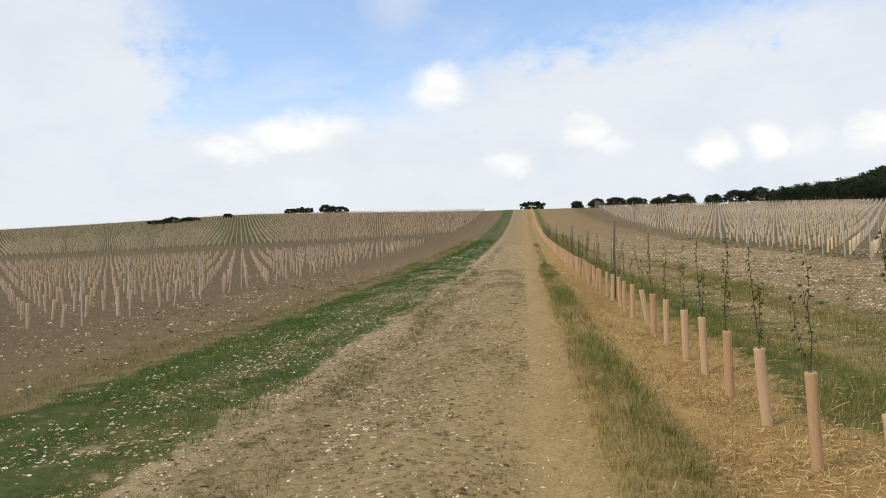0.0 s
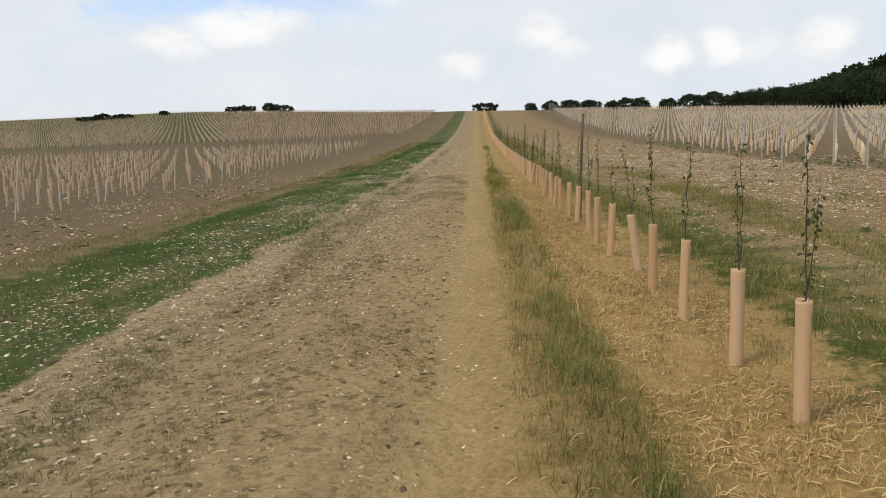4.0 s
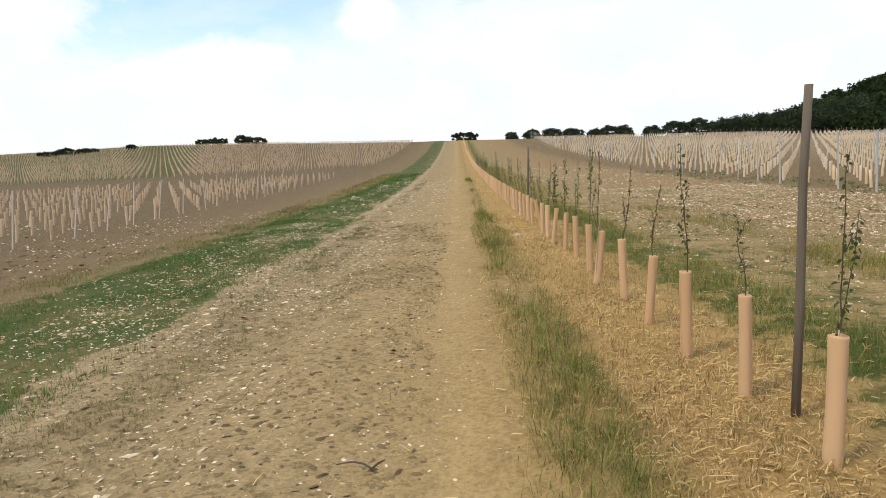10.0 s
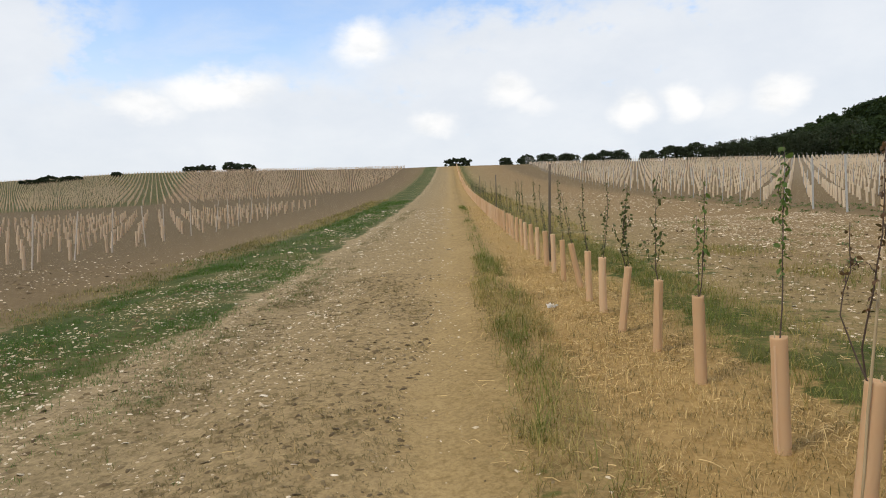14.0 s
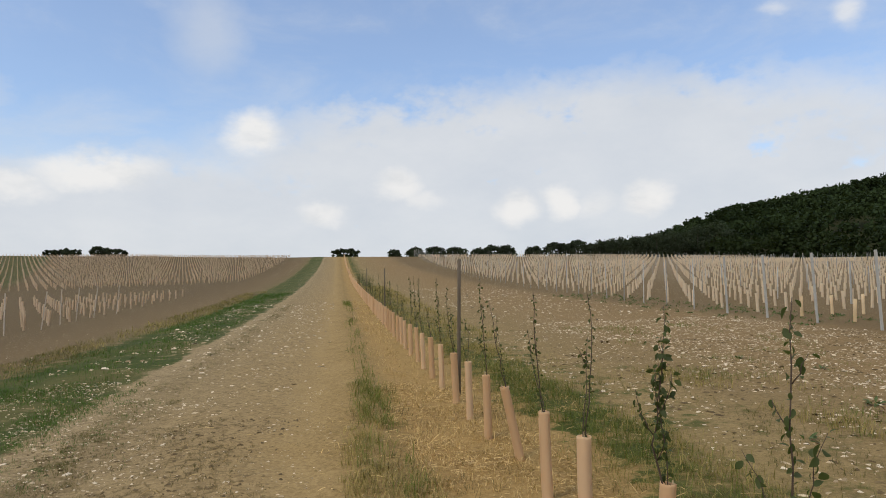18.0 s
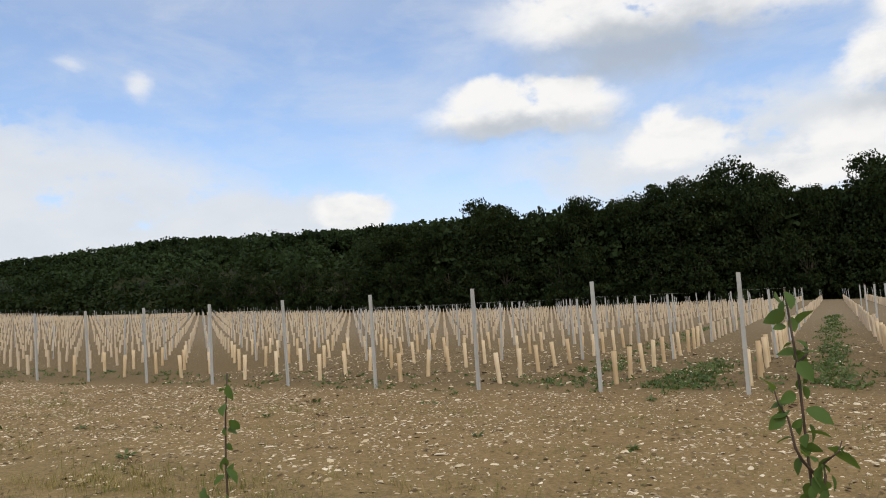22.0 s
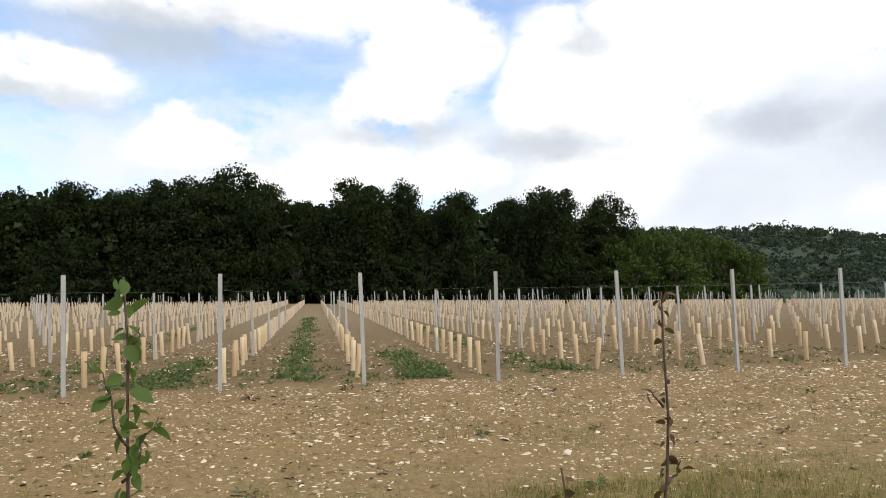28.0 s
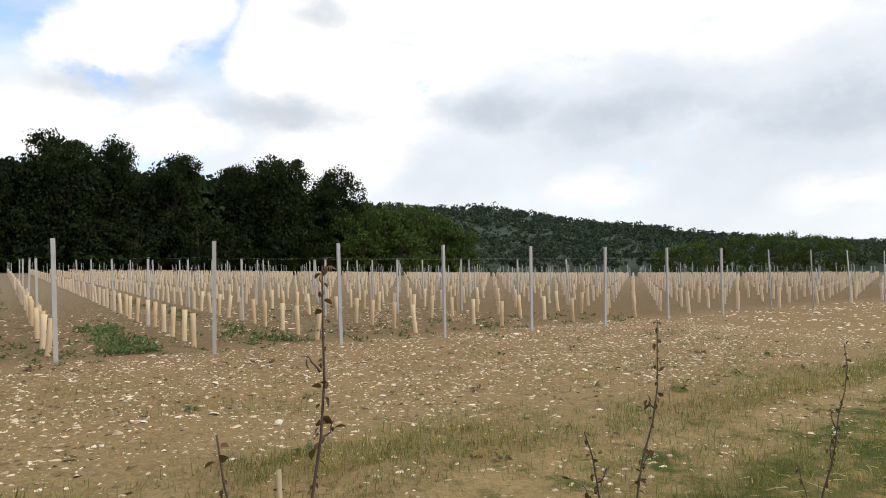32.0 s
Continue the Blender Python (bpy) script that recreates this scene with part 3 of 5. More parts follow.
def far_tube(r, h, sides):
    a = np.arange(sides) * 2 * math.pi / sides + 0.4
    c, s = np.cos(a), np.sin(a)
    v = np.concatenate([np.stack([c * r, s * r, np.full(sides, z)], 1) for z in (0.0, h)])
    return v, np.array([(j, (j + 1) % sides, (j + 1) % sides + sides, j + sides) for j in range(sides)])


ROW, VINE = 2.30, {1: 1.02, -1: 0.99}          # spacing of rows, of vines in a row on either side
ROW_TURN = {1: math.tan(radians(3.0)), -1: math.tan(radians(0.6))}


def row_points(side, edge, first, count, ends, rng, gap=None):
    """Vines of rows that run off square to the track: x, y, number of the row, number in the row."""
    xs, ys, ii, jj = [], [], [], []
    for i in range(count):
        y0 = first + i * ROW
        e = edge(y0)
        n = int((ends(y0) - e) / VINE[side])
        if n < 1:
            continue
        j = np.arange(n)
        d = e + j * VINE[side]
        xs.append(side * d), ys.append(y0 - side * (d - e) * ROW_TURN[side])
        ii.append(np.full(n, i)), jj.append(j)
    x, y, i, j = (np.concatenate(a) for a in (xs, ys, ii, jj))
    x, y = x + rng.normal(0, 0.025, len(x)), y + rng.normal(0, 0.025, len(x))
    keep = rng.random(len(x)) > 0.03
    if gap is not None:
        keep &= ~gap(x, y)
    return x[keep], y[keep], i[keep], j[keep]


RIGHT_EDGE, LEFT_EDGE = 12.6, 11.5


def right_start(y):
    """Where a right-hand row begins: the edge of the vines slants a little."""
    return RIGHT_EDGE + 0.042 * (y - 20)


RIGHT_FIRST = 19.92 - 40 * ROW


def build_vineyards():
    rng = np.random.default_rng(11)
    v8, f8 = ring_tube(0.047, 0.63, 8, 1.06)
    near_me = mesh_from("vine_guard", v8, f8, GUARD_FAR, True)
    v5, f5 = far_tube(0.052, 0.64, 5)
    x, y, i, j = row_points(1, lambda y0: right_start(y0) + 0.75, RIGHT_FIRST, 118, lambda y0: 103.0, rng)
    z = height(x, y)
    close = (j < 10) & (y > 5) & (y < 42)
    order = np.argsort(np.where(close, np.hypot(x - 0.5, y - 21), 1e9))[:300]
    pick = np.zeros(len(x), bool)
    pick[order] = close[order]
    for a, b, c in zip(x[pick], y[pick], z[pick]):
        g = new("vine_guard", near_me)
        g.matrix_basis = pose(a, b, c - 0.02, rng.normal(0, 2.5), rng.normal(0, 2.5), rng.uniform(0, 360))
        tagged(g, "buff plastic tube guard round a young vine in stony soil", "vine guard", "vine guards in rows")
    far = ~pick
    m = turns_z(rng.uniform(0, 6.28, far.sum()), 1, 1, rng.uniform(0.92, 1.06, far.sum()), 0.04, rng), np.stack([x, y, z - 0.02], 1)[far]
    me = mesh_from("vine_guards_right", *many(v5, f5, m), GUARD_HAZED)
    tagged(new("vine_guards_beyond", me), "rows of buff vine guards across a wide brown field", "vine guards", kind="stuff")

    x, y, i, j = row_points(-1, lambda y0: LEFT_EDGE, -30.0, 122, lambda y0: 110.0 + 0.6 * max(0.0, y0), rng, lambda a, b: (b > 80 + 0.02 * a) & (b < 106 + 0.02 * a))
    keep = y < 178 + 0.6 * np.clip(-x, 0, 110) + 14
    x, y = x[keep], y[keep]
    z = height(x, y)
    m = turns_z(rng.uniform(0, 6.28, len(x)), 1, 1, rng.uniform(0.92, 1.06, len(x)), 0.06, rng), np.stack([x, y, z - 0.02], 1)
    v4, f4 = far_tube(0.052, 0.64, 5)
    me = mesh_from("vine_guards_left", *many(v4, f4, m), GUARD_PALE)
    tagged(new("vine_guards_across", me), "rows of buff vine guards on a field that falls away from the track", "vine guards", kind="stuff")


build_vineyards()


# ---- trellis posts ----
def post_mesh(h, w, d):
    """A folded steel post: a shallow channel with turned lips and a row of hooks."""
    bm = bmesh.new()
    out = [(-w, 0), (-w, d), (-w * 0.6, d), (-w * 0.6, d * 0.8), (-w * 0.85, d * 0.8), (-w * 0.85, d * 0.15), (w * 0.85, d * 0.15), (w * 0.85, d * 0.8), (w * 0.6, d * 0.8), (w * 0.6, d), (w, d), (w, 0)]
    lo = [bm.verts.new((a, b, -0.05)) for a, b in out]
    hi = [bm.verts.new((a, b, h)) for a, b in out]
    for k in range(len(out)):
        l = (k + 1) % len(out)
        bm.faces.new((lo[k], lo[l], hi[l], hi[k]))
    bm.faces.new(hi)
    me = bpy.data.meshes.new("post")
    bmesh.ops.recalc_face_normals(bm, faces=bm.faces)
    bm.to_mesh(me)
    bm.free()
    me.materials.append(GALVANISED)
    return me


def clip_mesh():
    """A small bent hook that holds a wire."""
    return mesh_from("clip", *tube([(-0.03, 0.0, 0), (-0.03, -0.014, 0.004), (0.0, -0.02, 0.01), (0.03, -0.014, 0.004), (0.03, 0.0, 0)], [0.003] * 5, 5), GALVANISED)


def build_posts():
    rng = np.random.default_rng(5)
    end_me, line_me = post_mesh(1.88, 0.031, 0.042), post_mesh(1.60, 0.025, 0.036)
    pale_me = post_mesh(1.5, 0.018, 0.03)
    pale_me.materials[0] = PALE_POST
    clip_me = clip_mesh()
    box = np.array([(a, b, c) for c in (0, 1) for a, b in ((-1, -1), (1, -1), (1, 1), (-1, 1))], float)
    bf = np.array([(0, 1, 5, 4), (1, 2, 6, 5), (2, 3, 7, 6), (3, 0, 4, 7), (4, 5, 6, 7)])
    far = []
    for side, edge, first, count, end in ((1, RIGHT_EDGE, RIGHT_FIRST, 118, 103.0), (-1, LEFT_EDGE, -30.0, 92, 170.0)):
        for i in range(count):
            y0 = first + i * ROW
            edge = right_start(y0) if side > 0 else edge
            for k, d in enumerate(np.arange(edge - 0.35, end, 6.1)):
                x, y = side * d, y0 - side * (d - edge) * ROW_TURN[side]
                if side < 0 and (80 + 0.02 * x < y < 106 + 0.02 * x or k > 0 or y > 60):
                    continue
                z = float(height(x, y))
                if side > 0 and k < 5 and 2 < y < 45:
                    ob = new("trellis_post")
                    part("channel", end_me if k == 0 else line_me, ob)
                    for zz in (0.62, 1.05, 1.62):
                        part("wire_clip", clip_me, ob, m=pose(0, -0.004, zz))
                    lean = -2.5 if k == 0 else 0
                    ob.matrix_basis = pose(x, y, z, rng.normal(0, 1.2), lean + rng.normal(0, 1.0), 0) @ pose(0, 0, 0, 0, 0, 270 + rng.normal(0, 8))
                    tagged(ob, "galvanised steel end post of a vine row" if k == 0 else "slim galvanised steel trellis post in a vine row", "post", "trellis posts")
                elif side < 0 and k == 0:
                    ob = new("trellis_post", pale_me)
                    ob.matrix_basis = pose(x + rng.normal(0, 0.25), y, z, rng.normal(0, 2.5), 3 + rng.normal(0, 3), 0) @ pose(0, 0, 0, 0, 0, 90 + rng.normal(0, 5))
                    tagged(ob, "pale leaning end post of a vine row", "post", "trellis posts")
                else:
                    if k and rng.random() < 0.35:
                        continue
                    far.append((x, y, z, 1.85 if k == 0 else rng.uniform(1.15, 1.5)))
    far = np.array(far)
    n = len(far)
    m = turns_z(np.full(n, 1.57), 0.014, 0.014, far[:, 3], 0.02, rng), far[:, :3]
    tagged(new("trellis_posts_beyond", mesh_from("posts", *many(box, bf, m), GALVANISED)), "steel trellis posts standing in the far vine rows", "posts", kind="stuff")


build_posts()


# ---- the row of guards and saplings beside the track ----
ROW_X = 1.88


def row_x(y):
    """The line of the row, very slightly bowed."""
    return float(np.interp(y, (0, 5, 9, 13, 16.5, 17.6, 19, 21, 23.7, 25, 28), (1.84, 1.84, 1.90, 1.91, 1.93, 1.85, 1.89, 1.88, 1.96, 1.90, 1.88)))


GUARD_Y = [-0.5, 0.55, 1.6, 2.68, 3.73, 4.71, 5.75, 6.72, 7.73, 8.64, 9.72, 10.78, 11.62, 12.7, 13.75, 14.68, 15.72, 16.69, 17.59, 18.58, 19.69, 20.72, 21.52, 22.8, 23.78, 24.64, 25.64, 26.4, 27.5, 28.3, 29.2, 30.2]
# how far each leans across the row, in degrees
GUARD_LEAN = {2.68: -3, 3.73: -5, 4.71: -3, 5.75: -5, 6.72: -1, 9.72: 0, 11.62: -10, 12.7: 1, 13.75: -1, 15.72: 1, 16.69: -1, 17.59: -2, 18.58: 3, 19.69: -3, 20.72: 5, 21.52: -2, 22.8: -2, 23.78: 1, 24.64: 6, 25.64: -1, 26.4: -2, 27.5: -12}


def guard_tube(rng):
    """A rolled tube with a lapped seam, slightly crushed, and a ragged rim."""
    sides, h, r = 14, 0.64 + rng.normal(0, 0.012), 0.040 + rng.normal(0, 0.0015)
    a = np.arange(sides) * 2 * math.pi / sides
    out = r * (1 + 0.06 * np.cos(2 * a + rng.uniform(0, 6)) + 0.025 * np.cos(3 * a + rng.uniform(0, 6)))
    bow = rng.normal(0, 0.003, 2)
    rows = []
    for z, k in ((0, 1.02), (0.12, 1.0), (0.25, 0.985), (0.4, 0.98), (0.52, 0.99), (0.585, 0.995), (0.6, 1.0), (0.6, 0.955), (0.56, 0.94), (0.3, 0.93), (0.1, 0.93)):
        u = z / 0.6
        zz = z * h / 0.6 + (0.003 * np.cos(2 * a + 1) if 0.58 < z else 0)
        rows.append(np.stack([np.cos(a) * out * k + bow[0] * math.sin(3 * u), np.sin(a) * out * k + bow[1] * math.sin(3 * u), np.broadcast_to(zz, a.shape)], 1))
    v = np.concatenate(rows)
    f = []
    for i in range(len(rows) - 1):
        for j in range(sides):
            k, l = i * sides + j, i * sides + (j + 1) % sides
            f.append((k, l, l + sides, k + sides))
    return mesh_from("tube", v, f, GUARD, True), r


def seam_mesh(r):
    """The lapped edge that runs down the tube."""
    v, f = [], []
    for i, z in enumerate(np.linspace(0.01, 0.595, 7)):
        k = 1.0
        for a, q in ((-0.12, 0.99), (-0.12, 1.05), (0.14, 1.045), (0.14, 0.99)):
            v.append((math.cos(a) * r * k * q * 1.01, math.sin(a) * r * k * q * 1.01, z))
        if i:
            b = 4 * i
            for c in range(4):
                d = (c + 1) % 4
                f.append((b - 4 + c, b - 4 + d, b + d, b + c))
    return mesh_from("seam", v, f, GUARD)


CANE = speckled("bamboo_cane", [(0.2, (0.24, 0.17, 0.09)), (0.5, (0.36, 0.27, 0.15)), (0.8, (0.46, 0.36, 0.22))], 40.0, 0.6, 0.3, stretch=(1, 1, 0.2))


def tree_guard(rng):
    thing = new("tree_guard")
    me, r = guard_tube(rng)
    body = part("tube", me, thing)
    part("seam", seam_mesh(r), body, m=pose(0, 0, 0, 0, 0, rng.uniform(120, 260)))
    part("cane", mesh_from("cane", *tube([(-r * 0.55, 0, 0), (-r * 0.55, 0.004, 0.35), (-r * 0.5, 0.0, 0.665)], [0.005, 0.0045, 0.004], 6), CANE), thing, "thin bamboo cane")
    return tagged(thing, "tan plastic tree guard standing in mown straw", "tree guard", "guards along the track")


def leaf_blade(length, width, fold=0.25, droop=0.2, rows=4):
    """A pointed oval leaf folded along its midrib, in the xy plane from the origin along x."""
    v, f = [], []
    for i in range(rows + 1):
        u = i / rows
        w = width * 0.5 * math.sin(math.pi * (u * 0.92 + 0.06)) ** 0.8
        x, z = u * length, -droop * length * u * u
        v += [(x, -w, z + fold * w), (x, 0, z), (x, w, z + fold * w)]
        if i:
            b = 3 * i
            f += [(b - 3, b - 2, b + 1, b), (b - 2, b - 1, b + 2, b + 1)]
    return np.array(v), np.array(f)


def wiggle(start, end, n, amount, rng):
    p = np.linspace(0, 1, n)[:, None] * (np.array(end) - np.array(start)) + np.array(start)
    w = np.cumsum(rng.normal(0, amount, (n, 3)), 0)
    w -= np.linspace(0, 1, n)[:, None] * w[-1]
    w[:, 2] *= 0.3
    return p + w


def sapling(rng, top, branches, step, leaf, size, label, leaf_parts=False, lean=(0.0, 0.0), double=False, low=0.72, shoots=None, waver=0.011, foot=(0.0, 0.0)):
    """A whip: a thin stem, upright side shoots and leaves at the nodes, every step metres. leaf_parts: every leaf is a part of its own."""
    thing = new("sapling")
    stem = wiggle((0, 0, 0.05), (0, 0, top), 14, waver, rng)
    stem[:, :2] += (0.8 * ease(stem[:, 2], 0.56, 1.25) + 0.2 * stem[:, 2] / top)[:, None] * np.array(lean)[None]
    # inside its guard the stem is straight
    free = ease(stem[:, 2], 0.50, 0.80)[:, None]
    stem = stem * free + (1 - free) * np.stack([foot[0] * stem[:, 2], foot[1] * stem[:, 2], stem[:, 2]], 1)
    pieces = [tube(stem, np.linspace(0.0062, 0.0018, 14), 6)]
    lines = [(stem, low / top, thing)]
    if double:
        s2 = wiggle((0.008, 0.012, 0.05), (lean[0] * 0.7 + rng.normal(0, 0.05), lean[1] * 0.7 + rng.normal(0, 0.05), top * 0.82), 12, 0.006, rng)
        inside = 1 - ease(s2[:, 2], 0.58, 0.95)[:, None]
        s2[:, :2] = s2[:, :2] * (1 - inside) + inside * (s2[:, 2:] * np.array(foot)[None] + np.array((0.006, 0.01))[None])
        pieces.append(tube(s2, np.linspace(0.0048, 0.0015, 12), 5))
        lines.append((s2, low / top, thing))
    part("stem", mesh_from("stem", *join(pieces), BARK, True), thing)
    # a shoot: height where it leaves the stem, direction, reach, rise
    if shoots is None:
        shoots = [((low - 0.05) + 0.35 * top * (b + rng.uniform(0, 0.8)) / branches, b * 143 + rng.uniform(-30, 30), rng.uniform(0.03, 0.09), rng.uniform(0.12, 0.26)) for b in range(branches)]
    for z0, turn, reach, rise in shoots:
        o = np.array([np.interp(z0, stem[:, 2], stem[:, c]) for c in range(3)])
        a = radians(turn)
        pts = wiggle(o, o + np.array((math.cos(a) * reach, math.sin(a) * reach, rise)), 7, 0.005, rng)
        pts[1:4] += np.array((math.cos(a), math.sin(a), 0)) * reach * 0.12
        ob = part("shoot", mesh_from("shoot", *tube(pts, np.linspace(0.0028, 0.0010, 7), 5), BARK, True), thing)
        lines.append((pts, 0.3, ob if leaf_parts else thing))
    v0, f0 = leaf_blade(1.0, 0.66, 0.3, 0.3)
    joined = []
    for pts, start, holder in lines:
        seg = np.linalg.norm(np.diff(pts, axis=0), axis=1)
        at = np.concatenate([[0], np.cumsum(seg)])
        d, a = at[-1] * start, rng.uniform(0, 6)
        while d < at[-1]:
            p = np.array([np.interp(d, at, pts[:, c]) for c in range(3)])
            a += 2.4 + rng.normal(0, 0.5)
            for _ in range(1 if leaf_parts else int(rng.integers(1, 3))):
                s = size * rng.uniform(0.55, 1.25)
                aa = a + rng.normal(0, 0.5)
                q = p + np.array((math.cos(aa), math.sin(aa), rng.uniform(-0.6, 0.6))) * s * rng.uniform(0.12, 0.5)
                m = pose(*q, rng.normal(0, 45), rng.normal(30, 42), math.degrees(aa) + rng.normal(0, 25))
                if leaf_parts:
                    part("leaf", mesh_from("leaf", v0 * s, f0, leaf, True), holder, m=m)
                else:
                    joined.append(((v0 * s) @ np.array(m.to_3x3()).T + np.array(m.translation), f0))
            d += step * rng.uniform(0.5, 1.6)
    if joined:
        part("foliage", mesh_from("foliage", *join(joined), leaf, True), thing)
    return tagged(thing, label, "sapling", "saplings along the track")


def build_hedge_row():
    rng = np.random.default_rng(21)
    ys = list(GUARD_Y)
    while ys[-1] < 74:
        ys.append(ys[-1] + rng.uniform(0.94, 1.12))
    models = [tree_guard(rng) for _ in range(5)]
    places, tips = {}, {}
    for i, y in enumerate(ys):
        lean = (rng.normal(0, 1.2), GUARD_LEAN.get(y, -1.8 + rng.normal(0, 1.2)))
        x = row_x(y) + rng.normal(0, 0.006) - 0.55 * math.tan(radians(lean[1]))
        places[y] = x
        tips[y] = lean
        m = pose(x, y, float(height(x, y)) - 0.02, *lean, 0) @ pose(0, 0, 0, 0, 0, rng.uniform(0, 360))
        if i < 5:
            models[i].matrix_basis = m
        else:
            copy_thing(models[i % 5], m)
    # guards far up the track, too many and too small to tell apart
    v, f = far_tube(0.052, 0.6, 6)
    fy = np.arange(ys[-1] + 1, 190, 1.04)
    fx = ROW_X + rng.normal(0, 0.04, len(fy))
    m = turns_z(rng.uniform(0, 6, len(fy)), 1, 1, rng.uniform(0.95, 1.05, len(fy)), 0.05, rng), np.stack([fx, fy, height(fx, fy) - 0.02], 1)
    tagged(new("tree_guards_beyond", mesh_from("guards", *many(v, f, m), GUARD)), "line of tan tree guards climbing beside the track", "tree guards", kind="stuff")

    green = "slim sapling with small dark green leaves growing out of a guard"
    kinds = [sapling(rng, h, b, n, SAPLING_DARK, 0.025, green, lean=(rng.normal(0, 0.025), rng.normal(0, 0.03)), double=k % 2 == 0)
             for k, (h, b, n) in enumerate(((1.45, 1, 0.024), (1.60, 2, 0.021), (1.38, 1, 0.034), (1.55, 2, 0.019), (1.10, 1, 0.030)))]
    special = {
        21.52: (np.random.default_rng(8), 1.585, 3, 0.0105, SAPLING_LEAF, 0.033, "young sapling with large bright green leaves", True, (0.01, 0.03), False, 0.92,
               [(1.30, 92, 0.037, 0.13), (1.25, -88, 0.048, 0.10), (1.46, -60, 0.02, 0.04), (1.17, 100, 0.06, 0.06)], 0.003),
        20.72: (np.random.default_rng(9), 1.54, 3, 0.020, DRY_LEAF, 0.020, "bare thin sapling with a few withered brown leaves", False, (0.0, -0.165), False, 0.85, [(1.05, 120, 0.04, 0.04), (1.18, -110, 0.03, 0.05), (1.33, 70, 0.03, 0.03)], 0.004),
        19.69: (np.random.default_rng(10), 1.37, 2, 0.022, DRY_LEAF, 0.018, "bare thin sapling with withered brown leaves", False, (-0.01, -0.24), False, 0.8, [(0.9, -100, 0.05, 0.08), (1.1, 90, 0.03, 0.05)], 0.006),
        18.58: (np.random.default_rng(12), 1.22, 4, 0.026, DRY_LEAF, 0.017, "spindly sapling with shrivelled brown leaves", False, (0.02, -0.26), False, 0.7, [(0.5, 80, 0.1, 0.3), (0.7, -90, 0.07, 0.2), (0.9, 100, 0.05, 0.1)], 0.008),
    }
    special.update({
        22.8: (np.random.default_rng(13), 1.45, 3, 0.019, SAPLING_LEAF, 0.034, "forked sapling with dark green leaves up its stem", True, (0.02, -0.02), True, 0.72, [(0.82, 60, 0.10, 0.14), (0.9, -100, 0.09, 0.2)], 0.006),
        23.78: (np.random.default_rng(14), 1.48, 4, 0.02, SAPLING_DARK, 0.036, "sapling with side shoots and dark green leaves", True, (0.0, -0.02), False, 0.78, [(0.66, 110, 0.2, 0.28), (0.72, -80, 0.15, 0.34), (1.2, -60, 0.06, 0.1), (1.05, 100, 0.07, 0.09)], 0.006),
        24.64: (np.random.default_rng(15), 1.42, 5, 0.016, SAPLING_DARK, 0.032, "bushy sapling with small reddish green leaves", False, (0.04, -0.06), True),
    })
    # a stem that stands off the middle of its guard
    shift = {20.72: 0.045}
    used = set()
    for y in ys:
        if y in special:
            ob = sapling(*special[y], foot=(math.tan(radians(tips[y][1])), -math.tan(radians(tips[y][0]))))
            ob.matrix_basis = pose(places[y], y + shift.get(y, 0.0), float(height(ROW_X, y)), 0, 0, 0)
            continue
        k = int(rng.integers(5))
        if rng.random() < 0.08 and y > 30:
            continue
        m = pose(places[y], y, float(height(ROW_X, y)), 0.9 * tips[y][0], 0.9 * tips[y][1], 0) @ pose(0, 0, 0, 0, 0, rng.uniform(0, 360))
        if k in used:
            copy_thing(kinds[k], m)
        else:
            kinds[k].matrix_basis = m
            used.add(k)
    # short withered shoots beside their guards, and a loose cane
    for y, h, leaf_y, seed in ((20.72, 1.24, 0.10, 16), (19.69, 1.08, 0.10, 17)):
        x = places[y]
        ob = sapling(np.random.default_rng(seed), h, 1, 0.020, DRY_LEAF, 0.019, "short withered sapling with a few curled leaves", False, (0.0, leaf_y), False, h * 0.74, [(h * 0.8, 70, 0.05, 0.06), (h * 0.86, -100, 0.05, 0.04)], 0.014, (math.tan(radians(tips[y][1])), 0.0))
        ob.matrix_basis = pose(x, y, float(height(x, y)), 0, 0, 0)
    ob = new("bamboo_cane", mesh_from("cane", *tube([(0, 0, -0.05), (0.003, 0.002, 0.25), (0, 0.004, 0.5), (0.004, 0.002, 0.85), (0.006, 0.005, 1.14)], [0.0065, 0.006, 0.006, 0.0055, 0.005], 7), CANE))
    ob.matrix_basis = pose(places[20.72] - 0.02, 20.70, float(height(1.9, 20.7)), 1.0, 3, 0)
    tagged(ob, "thin pale bamboo cane standing in a tree guard", "cane")
    # taller stakes in the row
    for y, h in ((16.34, 1.80), (30.8, 1.80), (45.6, 1.8), (60.2, 1.8)):
        p = [(0, 0, -0.05), (0.005, 0.005, 0.6), (0.0, 0.012, 1.3), (0.012, 0.02, h)]
        ob = new("wooden_stake", mesh_from("stake", *tube(p, [0.025, 0.024, 0.023, 0.022], 9), OLD_WOOD, False))
        ob.matrix_basis = pose(ROW_X + 0.17, y, float(height(ROW_X + 0.17, y)), 0, 0, 20 * y)
        tagged(ob, "tall weathered wooden stake in the row of guards", "stake", "stakes along the track")


SAPLING_DARK = leaf_material("small_dark_leaves", (0.025, 0.035, 0.015), (0.08, 0.10, 0.035), 0.3)
build_hedge_row()


# ---- trees ----
QUAD = np.array([(-0.5, -0.35, 0), (0.1, -0.5, 0.12), (0.55, 0.1, 0), (-0.1, 0.5, -0.12)])
QUAD_F = np.array([(0, 1, 2, 3)])


